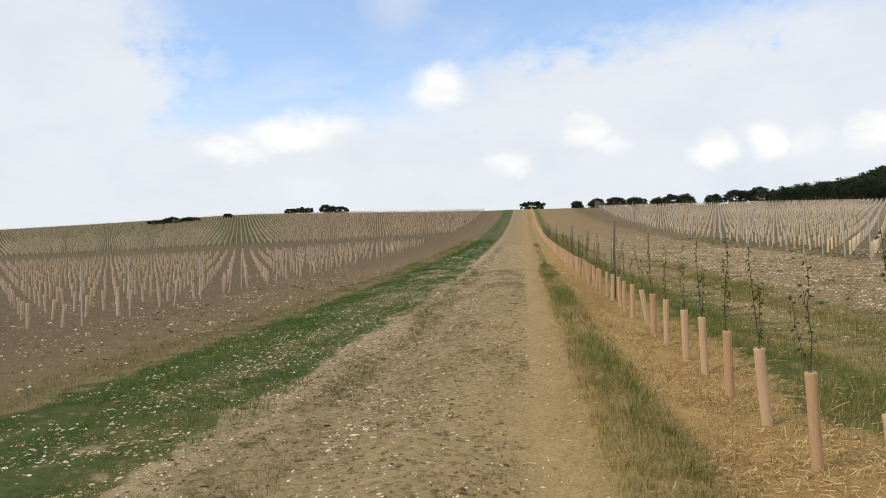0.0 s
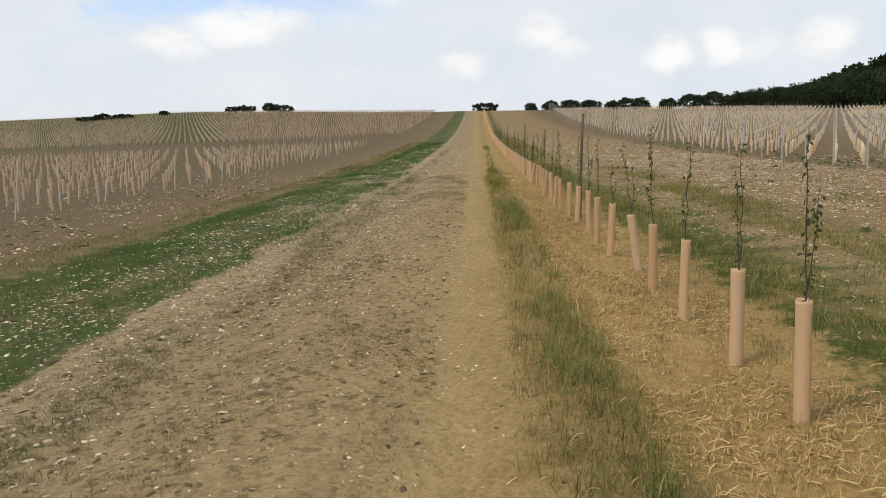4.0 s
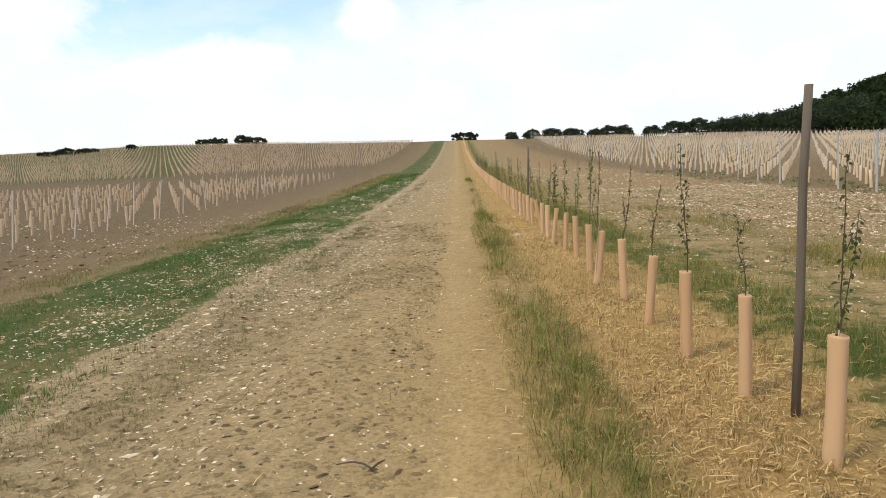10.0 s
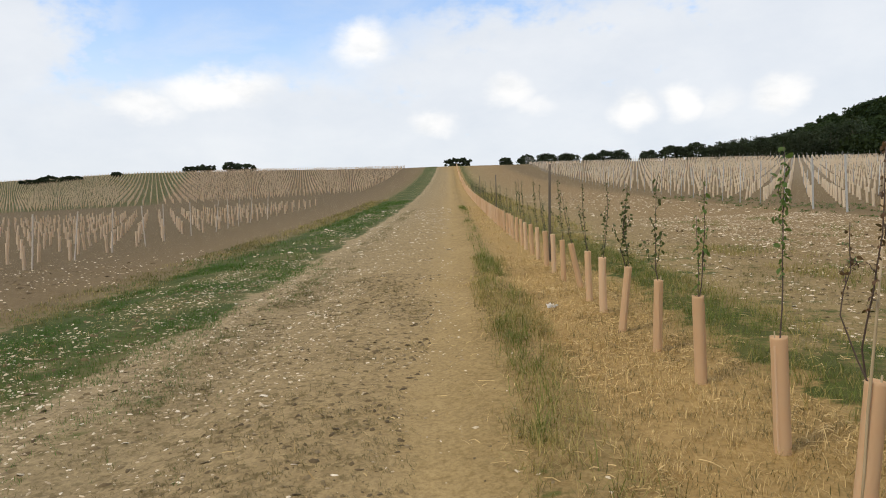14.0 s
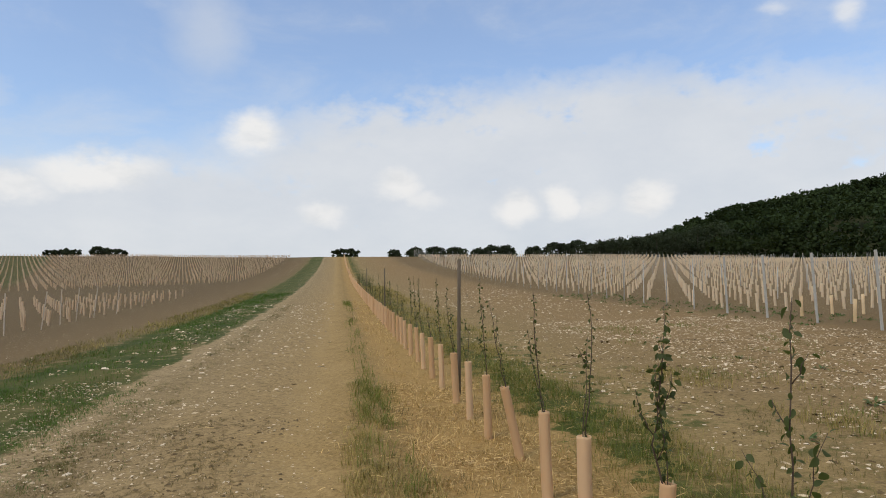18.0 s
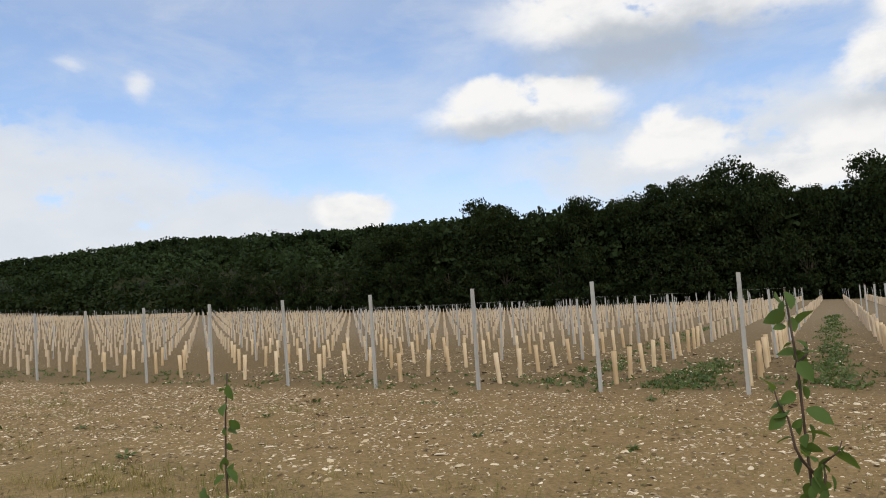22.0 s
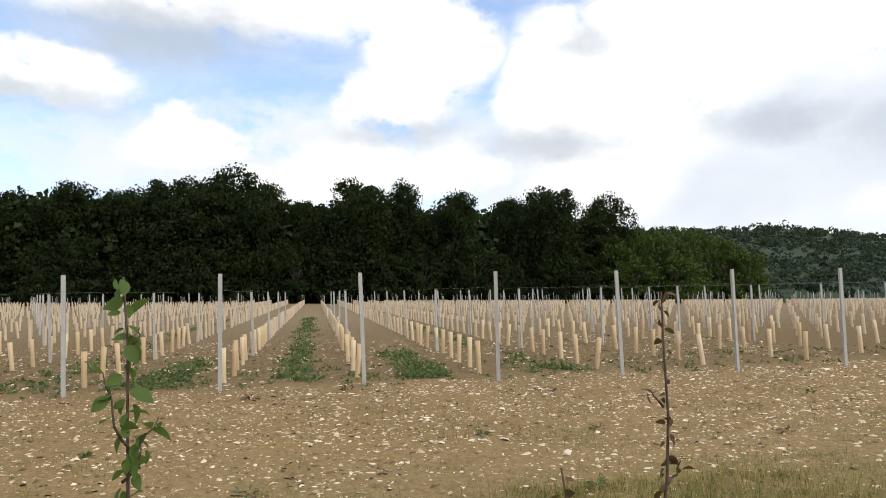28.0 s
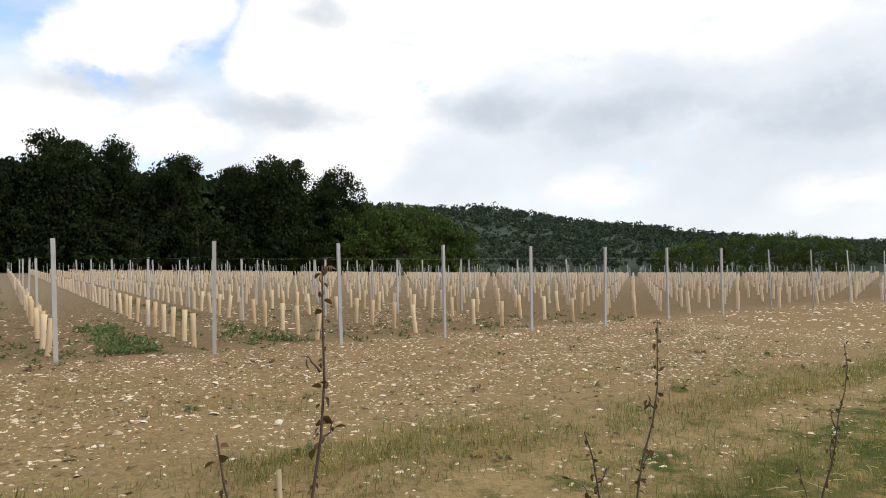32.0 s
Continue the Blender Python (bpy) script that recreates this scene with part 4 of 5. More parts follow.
def crown(rng, centre, radius, clumps, leaves, size, flat=1.0, lump=(0.16, 0.34)):
    """Leaf clumps scattered over an uneven crown: arrays of quads."""
    out = []
    for _ in range(clumps):
        d = rng.normal(size=3)
        d /= np.linalg.norm(d)
        k = rng.uniform(0.5, 1.0) ** 0.6
        c = np.array(centre) + d * np.array(radius) * k
        r = rng.uniform(*lump) * min(radius)
        n = int(leaves * rng.uniform(0.6, 1.3))
        # leaves lie over the outside of a clump and face outwards, more of them on top
        o = rng.normal(size=(n, 3)) + np.array((0, 0, 0.35))
        o /= np.linalg.norm(o, axis=1)[:, None]
        face = o + rng.normal(0, 0.7, (n, 3))
        face /= np.linalg.norm(face, axis=1)[:, None]
        side = np.cross(face, rng.normal(size=(n, 3)))
        side /= np.linalg.norm(side, axis=1)[:, None] + 1e-9
        turns = np.stack([side, np.cross(face, side), face], 2) * (rng.uniform(0.55, 1.35, n) * size)[:, None, None]
        out.append(many(QUAD, QUAD_F, (turns, c + o * (r * rng.uniform(0.25, 1.25, n) ** 0.7)[:, None] * np.array((1.25, 1.25, 0.75 * flat)))))
    return join(out)


def tree_model(rng, h, w, leaf, clumps=70, leaves=95, size=0.42, skirt=0.2, heads=11):
    """A broad tree: trunk, limbs, crown. Its base is at the origin."""
    thing = new("tree")
    part("trunk", mesh_from("trunk", *tube(wiggle((0, 0, -0.3), (rng.normal(0, 0.4), rng.normal(0, 0.4), h * 0.8), 8, 0.12, rng), np.linspace(0.42, 0.08, 8), 8), TREE_BARK, True), thing)
    tips = []
    for k in range(9):
        a, u = k * 2.4 + rng.uniform(-0.4, 0.4), rng.uniform(0.25, 0.6)
        o = np.array((0, 0, h * u))
        t = rng.uniform(0.15, 1.45)
        e = np.array((math.cos(a) * math.sin(t) * w * 0.8, math.sin(a) * math.sin(t) * w * 0.8, h * (0.56 + 0.30 * math.cos(t))))
        part("limb", mesh_from("limb", *tube(wiggle(o, e, 6, 0.15, rng), np.linspace(0.16, 0.03, 6), 5), TREE_BARK, True), thing)
        tips.append(e)
    pieces = [crown(rng, (0, 0, h * 0.50), (w * 0.88, w * 0.88, h * 0.41), clumps, leaves, size, lump=(0.24, 0.44))]
    for e in tips:
        r = rng.uniform(0.36, 0.50)
        pieces.append(crown(rng, e, (w * r, w * r, h * 0.135), heads, leaves, size * 0.8, lump=(0.35, 0.7)))
    pieces.append(crown(rng, (0, 0, h * 0.22), (w * 0.95, w * 0.95, h * 0.21), int(clumps * skirt), leaves, size, lump=(0.3, 0.5)))
    part("crown", mesh_from("crown", *join(pieces), leaf), thing)
    return thing


def put_tree(model, x, y, h_factor, turn, label, group="", first=False, wide=1.0):
    m = pose(x, y, float(height(x, y)) - 0.2, 0, 0, turn)
    if first:
        model.matrix_basis = m
        ob = model
    else:
        ob = copy_thing(model, m)
    ob.scale = (wide, wide, h_factor)
    return tagged(ob, label, "tree", group)


def build_woods():
    rng = np.random.default_rng(31)
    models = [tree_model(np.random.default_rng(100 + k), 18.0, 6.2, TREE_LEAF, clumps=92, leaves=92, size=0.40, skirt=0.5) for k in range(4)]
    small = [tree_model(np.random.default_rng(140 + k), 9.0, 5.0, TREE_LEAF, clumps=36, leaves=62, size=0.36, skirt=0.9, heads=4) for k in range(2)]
    low = [tree_model(np.random.default_rng(120 + k), 9.0, 4.4, BRIGHT_LEAF, clumps=36, leaves=62, size=0.34, skirt=0.9, heads=4) for k in range(2)]
    fresh = set()

    def place(k, group_models, *a, **kw):
        ob = put_tree(group_models[k], *a, first=(id(group_models), k) not in fresh, **kw)
        fresh.add((id(group_models), k))
        return ob

    dark = "broad dark leafy tree at the edge of the wood"
    # azimuth from the place where the walk ends, elevation of the top, width factor
    tops = [(59, 9.0, 0.9), (63.2, 9.4, 0.7), (67.2, 10.5, 0.95), (71.5, 9.2, 0.7), (74.8, 10.2, 0.72), (79, 10.3, 0.85), (82.5, 10.7, 0.9), (86.3, 11.3, 1.05), (88.6, 10.6, 0.7),
            (92.4, 9.3, 0.6), (96.4, 10.5, 0.9), (100.2, 10.0, 0.72), (104.3, 9.4, 0.7), (109.6, 8.9, 0.75), (112.3, 9.2, 0.85), (116.8, 8.0, 0.85)]
    for k, (az, el, wide) in enumerate(tops):
        a = radians(az)
        x = 109 + 3 * (k % 2)
        d = (x - 0.6) / math.sin(a)
        y = 20.9 + d * math.cos(a)
        top = 2.0 + d * math.tan(radians(el))
        h = top - float(height(x, y))
        place(k % 4, models, x, y, h / 17.9, rng.uniform(0, 360), dark, "trees at the wood's edge", wide=wide)
    # lower growth in front and behind
    for k in range(26):
        y = -44 + k * 7.0 + rng.uniform(-2, 2)
        x = 104.5 + rng.uniform(0, 2.5)
        bright = y < -36
        if bright:
            place(int(rng.integers(2)), low, x, y, rng.uniform(0.7, 1.0), rng.uniform(0, 360), "lighter green shrub at the foot of the wood", "shrubs at the wood's foot")
        else:
            place(int(rng.integers(2)), small, x + 2, y, rng.uniform(0.8, 1.15), rng.uniform(0, 360), "low dark tree at the foot of the wood", "trees at the wood's edge", wide=rng.uniform(0.7, 0.9))
    # lighter scrub past the end of the wood
    for az, el, d in ((119.0, 5.2, 128), (120.6, 5.0, 124), (122.2, 4.9, 130), (123.9, 4.6, 134), (125.5, 4.0, 138), (127.0, 3.0, 140), (117.4, 4.6, 122)):
        a = radians(az)
        x, y = 0.6 + d * math.sin(a), 20.9 + d * math.cos(a)
        h = 2.0 + d * math.tan(radians(el)) - float(height(x, y))
        place(int(rng.integers(2)), low, x, y, max(0.3, h / 8.6), rng.uniform(0, 360), "lighter green tree past the end of the wood", "shrubs at the wood's foot", wide=0.95)
    # undergrowth that closes the wood's foot
    pieces = [crown(rng, (106.5 + rng.uniform(-1, 6), y, float(height(107, y)) + 1.6), (1.9, 1.9, 2.3), 6, 40, 0.50, lump=(0.4, 0.65)) for y in np.arange(-44, 130, 1.3)]
    pieces += [crown(rng, (107.5 + rng.uniform(-1, 6), y, float(height(108, y)) + 2.6), (3.4, 3.4, 3.4), 6, 34, 0.8, lump=(0.4, 0.65)) for y in np.arange(128, 285, 2.6)]
    pieces += [crown(rng, (114 + rng.uniform(0, 7), y, float(height(116, y)) + 4.4), (3.0, 3.0, 4.8), 8, 40, 0.72, lump=(0.4, 0.65)) for y in np.arange(-58, 90, 2.1)]
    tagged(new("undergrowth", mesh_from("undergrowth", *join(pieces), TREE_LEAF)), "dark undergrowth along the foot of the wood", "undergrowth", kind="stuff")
    # the wood behind, up the hill, under one even roof of leaves
    way, roof = np.array([(14, 3.85), (20.6, 4.3), (25, 4.7), (26.6, 5.1), (28.5, 5.85), (31, 6.8), (36.5, 7.55), (42, 8.45), (50, 8.65), (56, 8.9), (60, 9.1), (64, 9.2), (72, 9.0), (82, 8.8), (92, 8.4), (102, 8.0), (112, 6.6), (119, 5.0)]).T
    ex, ey, ez = 0.65, 21.3, 2.0
    pieces = []

    def roof_at(x, y):
        d = math.hypot(x - ex, y - ey)
        return ez + d * math.tan(radians(float(np.interp(math.degrees(math.atan2(x - ex, y - ey)), way, roof))))

    def clump_of_trees(x, y, top, r):
        g = float(height(x, y))
        h = max(5.0, top - g)
        pieces.append(crown(rng, (x, y, top - h * 0.36), (r, r, h * 0.34), 9, 32, 0.86, lump=(0.4, 0.62)))
    for k in range(330):
        y = rng.uniform(-40, 300)
        x = rng.uniform(112, 112 + 60 + 60 * float(ease(y, 0, 120)))
        top = min(float(height(x, y)) + rng.uniform(9.5, 12.5), roof_at(x, y) - rng.uniform(0.2, 2.5))
        if top > float(height(x, y)) + 3:
            clump_of_trees(x, y, top, rng.uniform(3.5, 5.0))
    for az in np.arange(21.0, 119.0, 0.62):
        a = radians(az)
        near = 112 / math.sin(a) if az < 90 else 114 / math.sin(a)
        best = None
        for d in np.arange(near, near + 130, 8.0):
            x, y = ex + d * math.sin(a), ey + d * math.cos(a)
            short = roof_at(x, y) - float(height(x, y)) - 11
            if best is None or short < best[0]:
                best = (short, x, y)
            if short <= 0:
                break
        short, x, y = best
        clump_of_trees(x, y, roof_at(x, y) - rng.uniform(0.0, 0.7), rng.uniform(3.6, 4.8))
        # trees that stand behind and close the gaps
        d = 9.0 + rng.uniform(0, 5)
        bx, by = x + d * math.sin(a + 0.02), y + d * math.cos(a + 0.02)
        lid = roof_at(bx, by) - 1.4
        for low in (0.82, 0.6, 0.4, 0.22, 0.08):
            g = float(height(bx, by))
            pieces.append(crown(rng, (bx, by, g + (lid - g) * low), (4.4, 4.4, max(2.0, (lid - g) * 0.22)), 8, 22, 1.15, lump=(0.4, 0.65)))
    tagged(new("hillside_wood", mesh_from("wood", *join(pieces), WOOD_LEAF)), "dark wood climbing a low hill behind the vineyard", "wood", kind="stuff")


build_woods()


def bush(rng, x, y, w, h, label, leaf, n=70):
    thing = new("bush")
    for _ in range(3):
        part("stem", mesh_from("stem", *tube(wiggle((0, 0, -0.3), (rng.normal(0, w * 0.2), rng.normal(0, w * 0.2), h * 0.7), 5, 0.05, rng), np.linspace(0.12, 0.03, 5), 5), TREE_BARK, True), thing)
    part("crown", mesh_from("crown", *crown(rng, (0, 0, h * 0.45), (w * 0.5, w * 0.5, h * 0.47), n, 42, 0.40, lump=(0.22, 0.40)), leaf), thing)
    thing.matrix_basis = pose(x, y, float(height(x, y)), 0, 0, rng.uniform(0, 360))
    return tagged(thing, label, "bush", "bushes on the skyline")


def build_skyline():
    rng = np.random.default_rng(41)
    # azimuth from the start of the walk, elevation of the top, width in degrees, distance
    crest = [(-30.0, 2.55, 1.3, 262), (-28.8, 2.85, 1.5, 262), (-27.5, 2.70, 1.2, 262), (-24.8, 2.90, 0.6, 262), (-19.9, 3.5, 1.0, 258), (-18.8, 3.62, 1.2, 258), (-16.9, 3.8, 1.2, 256), (-15.9, 3.65, 1.1, 256), (0.0, 3.85, 1.9, 205)]
    ridge = [(3.6, 3.75, 0.8, 215), (5.2, 3.95, 1.2, 215), (6.6, 3.95, 1.4, 215), (8.2, 3.95, 1.5, 215), (9.8, 3.85, 0.9, 215), (11.0, 4.0, 1.3, 215),
             (12.0, 3.95, 1.2, 215), (14.0, 3.95, 1.0, 215), (15.7, 4.2, 1.6, 215), (17.3, 4.3, 1.6, 215), (18.8, 4.35, 1.6, 215), (20.2, 4.45, 1.7, 220),
             (21.6, 4.6, 1.7, 225), (23.0, 4.8, 1.8, 230), (24.4, 5.0, 1.8, 235), (25.8, 5.3, 1.9, 240), (27.2, 5.6, 2.0, 240)]
    for az, el, wide, d in crest + ridge:
        a = radians(az + 0.7)
        x, y = d * math.sin(a), d * math.cos(a)
        top = 1.58 + d * math.tan(radians(el))
        g = float(height(x, y))
        bush(rng, x, y, d * radians(wide) * 1.15, max(1.5, top - g), "dark rounded bush on the crest of the hill", HAZED_CREST_LEAF)


build_skyline()


def build_thicket():
    """A dark belt of bushes on the far side of the vines."""
    rng = np.random.default_rng(43)
    for az in np.arange(143.2, 156.5, 1.35):
        d = 190 + rng.uniform(-6, 6)
        a = radians(az)
        x, y = 0.6 + d * math.sin(a), 20.9 + d * math.cos(a)
        g = float(height(x, y))
        edge = min(1.0, 0.45 + 0.25 * min(az - 143, 156.5 - az))
        h = 2.0 + d * math.tan(radians(-0.4 + 2.2 * edge)) - g
        bush(rng, x, y, 6.5, max(2.0, h), "dark green bush in a thicket beyond the vines", BRIGHT_LEAF, 40)


build_thicket()


def build_far_hills():
    """Wooded hills far off behind the vineyard."""
    rng = np.random.default_rng(51)
    pieces = []
    # azimuth, elevation of the ridge
    ridge = [(112, 5.5), (119, 5.6), (122.4, 5.45), (125.7, 5.05), (129.5, 5.15), (132.2, 4.55), (135.3, 3.9), (138.3, 3.3), (141, 3.05), (145, 2.3), (150, 1.55), (158, 0.8), (170, 0.6), (185, 0.5), (200, 0.3)]
    az, el = np.array(ridge).T
    d0 = 420.0
    n = 120
    v, f = [], []
    A = np.linspace(108, 205, n)
    for i, a in enumerate(A):
        e = float(np.interp(a, az, el))
        s, c = math.sin(radians(a)), math.cos(radians(a))
        for d, k in ((200, None), (260, 0.22), (330, 0.6), (d0, 0.97), (520, 0.9), (700, -0.2)):
            z = 2.0 + d0 * math.tan(radians(e)) * (k or 0) - 3.5 if k is not None else float(land(0.6 + 200 * s, 20.9 + 200 * c)) - 4
            v.append((0.6 + d * s, 20.9 + d * c, z))
        if i:
            b = 6 * i
            f += [(b - 6 + k, b + k, b + k + 1, b - 5 + k) for k in range(5)]
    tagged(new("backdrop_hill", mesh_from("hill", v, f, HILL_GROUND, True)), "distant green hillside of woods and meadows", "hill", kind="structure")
    for k in range(4300):
        a = rng.uniform(108, 200)
        e = float(np.interp(a, az, el))
        u = rng.uniform(0, 1) ** 0.8
        d = 205 + (d0 - 195) * u
        prof = float(np.interp(d, (200, 260, 330, d0, 520), (0.0, 0.22, 0.6, 0.97, 0.9)))
        z = 2.0 + d0 * math.tan(radians(e)) * prof - 3.5
        r = rng.uniform(1.5, 3.6)
        pieces.append(crown(rng, (0.6 + d * math.sin(radians(a)), 20.9 + d * math.cos(radians(a)), z + r * 0.5), (r, r, r * 0.6), 3, 12, 1.0, 0.8, (0.7, 1.0)))
    tagged(new("distant_woods", mesh_from("woods", *join(pieces), HAZED_HILL_LEAF)), "hazy green woods on the distant hills", "wood", kind="stuff")


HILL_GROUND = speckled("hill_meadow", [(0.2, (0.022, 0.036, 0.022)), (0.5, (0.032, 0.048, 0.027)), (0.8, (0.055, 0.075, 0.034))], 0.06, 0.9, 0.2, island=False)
build_far_hills()


# ---- ground cover close to the path: stones, grass, straw, weeds ----
def patchy(x, y, scale, seed):
    """Smooth value noise, 0 to 1."""
    table = np.random.default_rng(seed).random((64, 64))
    u, v = x / scale + 1000, y / scale + 1000
    i, j = np.floor(u).astype(int), np.floor(v).astype(int)
    f, g = u - i, v - j
    f, g = f * f * (3 - 2 * f), g * g * (3 - 2 * g)
    t = lambda a, b: table[a % 64, b % 64]
    return (t(i, j) * (1 - f) + t(i + 1, j) * f) * (1 - g) + (t(i, j + 1) * (1 - f) + t(i + 1, j + 1) * f) * g


def scatter(rng, x0, x1, y0, y1, per_m2, seed, bare=0.0, scale=0.8, along=1.0):
    """Random places in a band, thinned to patches."""
    n = int((x1 - x0) * (y1 - y0) * per_m2)
    x, y = rng.uniform(x0, x1, n), rng.uniform(y0, y1, n)
    k = 0.65 * patchy(x, y / along, scale, seed) + 0.35 * patchy(x, y / along, scale * 0.3, seed + 1)
    keep = k > bare * (0.7 + 0.6 * rng.random(n))
    # ragged edges of the band
    e = np.minimum(x - x0, x1 - x) / (x1 - x0)
    keep &= e > 0.22 * rng.random(n) * patchy(x, y, 1.7, seed + 2)
    return x[keep], y[keep]


def relief(x, y):
    """Height with the lumps that the ground sheet carries."""
    xs, ys, z = SHEET
    i, j = np.clip(np.searchsorted(xs, x) - 1, 0, len(xs) - 2), np.clip(np.searchsorted(ys, y) - 1, 0, len(ys) - 2)
    u, v = (x - xs[i]) / (xs[i + 1] - xs[i]), (y - ys[j]) / (ys[j + 1] - ys[j])
    return (z[j, i] * (1 - u) + z[j, i + 1] * u) * (1 - v) + (z[j + 1, i] * (1 - u) + z[j + 1, i + 1] * u) * v - 0.002


# a flat chip: a five-sided foot and a short crest
PEBBLE = np.array([(1, 0.1, -0.25), (0.2, 0.95, -0.2), (-0.9, 0.3, -0.25), (-0.3, -1, -0.2), (0.5, -0.7, -0.2), (0.38, 0.12, 0.55), (-0.36, -0.1, 0.45)], float)
PEBBLE_F = np.array([(0, 1, 5), (1, 6, 5), (1, 2, 6), (2, 3, 6), (3, 5, 6), (3, 4, 5), (4, 0, 5)])


CLOD = speckled("dry_earth", [(0.2, (0.095, 0.064, 0.030)), (0.5, (0.15, 0.104, 0.050)), (0.8, (0.25, 0.175, 0.084))], 40.0, 0.95, 0.6)


def clods(name, label, bands, seed):
    stones(name, label, bands, seed, CLOD)


def stones(name, label, bands, seed, mat=None):
    rng = np.random.default_rng(seed)
    out = []
    for x0, x1, y0, y1, dens, size, bare in bands:
        x, y = scatter(rng, x0, x1, y0, y1, dens, seed, bare, 0.7)
        n = len(x)
        s = np.clip(rng.lognormal(math.log(size), 0.48, n), size * 0.4, size * 2.1)
        r = turns_z(rng.uniform(0, 6.28, n), s * rng.uniform(0.9, 1.9, n), s * rng.uniform(0.45, 0.95, n), s * rng.uniform(0.3, 0.9, n))
        r[:, 2, 0], r[:, 2, 1] = rng.normal(0, 0.22, n) * s, rng.normal(0, 0.22, n) * s
        out.append(many(PEBBLE + rng.normal(0, 0.06, PEBBLE.shape), PEBBLE_F, (r, np.stack([x, y, relief(x, y) + s * 0.15], 1))))
        seed += 7
    tagged(new(name, mesh_from(name, *join(out), mat or STONE)), label, "stones", kind="stuff")


def blades(name, label, mat, bands, seed):
    """Tufts of narrow bent blades. Bands: x0, x1, y0, y1, tufts per m2, blades a tuft, height, spread, bareness, droop."""
    rng = np.random.default_rng(seed)
    out = []
    for x0, x1, y0, y1, dens, each, h, spread, bare, droop in bands:
        x, y = scatter(rng, x0, x1, y0, y1, 0.85 * dens, seed, bare, 0.6, 2.6)
        k = rng.integers(max(1, each // 2), each + each // 2 + 1, len(x))
        x, y = np.repeat(x, k), np.repeat(y, k)
        n = len(x)
        x, y = x + rng.normal(0, spread, n), y + rng.normal(0, spread, n)
        z = relief(x, y)
        a = rng.uniform(0, 6.28, n)
        hh = h * np.clip(rng.lognormal(0, 0.35, n), 0.4, 2.2)
        lean = droop * rng.uniform(0.2, 1.6, n)
        w = np.clip(0.0011 + 0.008 * hh, 0.0013, 0.0034) * (1 + np.clip(y - 24, 0, 60) / 24)
        dx, dy, px, py = np.cos(a), np.sin(a), -np.sin(a), np.cos(a)
        base = np.stack([x, y, z], 1)
        side = np.stack([px * w, py * w, np.zeros(n)], 1)
        mid = base + np.stack([dx * hh * lean * 0.35, dy * hh * lean * 0.35, hh * 0.55], 1)
        tip = base + np.stack([dx * hh * lean, dy * hh * lean, hh * np.clip(1.05 - 0.35 * lean, 0.12, 1)], 1)
        v = np.stack([base - side, base + side, mid + side * 0.8, mid - side * 0.8, tip], 1).reshape(-1, 3)
        o = (np.arange(n) * 5)[:, None, None]
        f = (np.array([(0, 1, 2), (0, 2, 3), (3, 2, 4)])[None] + o).reshape(-1, 3)
        out.append((v, f))
        seed += 11
    tagged(new(name, mesh_from(name, *join(out), mat)), label, "grass", kind="stuff")


def straws(name, label, bands, seed):
    """Cut straw that lies about: thin bent strips."""
    rng = np.random.default_rng(seed)
    out = []
    for x0, x1, y0, y1, dens, length, bare in bands:
        x, y = scatter(rng, x0, x1, y0, y1, 0.75 * dens, seed, bare, 0.6)
        n = len(x)
        ln = length * rng.lognormal(0, 0.45, n)
        a = rng.uniform(0, 6.28, n)
        w = 0.0027 * (1 + np.clip(y - 26, 0, 40) / 20)
        up = np.abs(rng.normal(0, 0.34, n)) * ln
        z = relief(x, y) + 0.004 + rng.uniform(0, 0.02, n)
        d, s = np.stack([np.cos(a), np.sin(a), 0 * a], 1), np.stack([-np.sin(a) * w, np.cos(a) * w, 0.4 * w], 1)
        c = np.stack([x, y, z], 1)
        p0, p1, p2 = c - d * ln[:, None] / 2, c + np.stack([0 * a, 0 * a, up * 0.6], 1), c + d * ln[:, None] / 2 + np.stack([0 * a, 0 * a, up * rng.uniform(0, 1, n)], 1)
        v = np.stack([p0 - s, p0 + s, p1 - s, p1 + s, p2 - s, p2 + s], 1).reshape(-1, 3)
        f = (np.array([(0, 1, 3, 2), (2, 3, 5, 4)])[None] + (np.arange(n) * 6)[:, None, None]).reshape(-1, 4)
        out.append((v, f))
        seed += 13
    tagged(new(name, mesh_from(name, *join(out), STRAW)), label, "straw", kind="stuff")


stones("track_stones", "small flints and chalk lumps strewn over the track", [
    (-4.5, -3.0, 2, 34, 250, 0.0115, 0.46), (-3.2, -0.9, 1.5, 32, 260, 0.0095, 0.42), (-3.0, -1.0, 1.5, 32, 36, 0.016, 0.45), (-1.2, 0.35, 1.5, 32, 130, 0.0085, 0.40), (0.2, 1.0, 1.5, 32, 12, 0.010, 0.3), (-5.6, -2.8, 2, 34, 90, 0.014, 0.54), (-3.0, 0.3, 32, 60, 18, 0.024, 0.4), (-5.0, -3.0, 34, 60, 20, 0.03, 0.5)], 61)
stones("headland_stones", "pale flints lying thick on the brown headland", [
    (3.2, 6.2, 6, 40, 80, 0.015, 0.44), (5.8, 12.8, 6, 42, 120, 0.0125, 0.30), (5.8, 12.8, 6, 42, 75, 0.0165, 0.42), (5.8, 12.8, 6, 42, 7, 0.024, 0.30), (12.6, 24, 8, 36, 24, 0.021, 0.35), (5, 12.6, 42, 75, 8, 0.03, 0.4), (6, 12.6, -6, 6, 26, 0.026, 0.4)], 62)
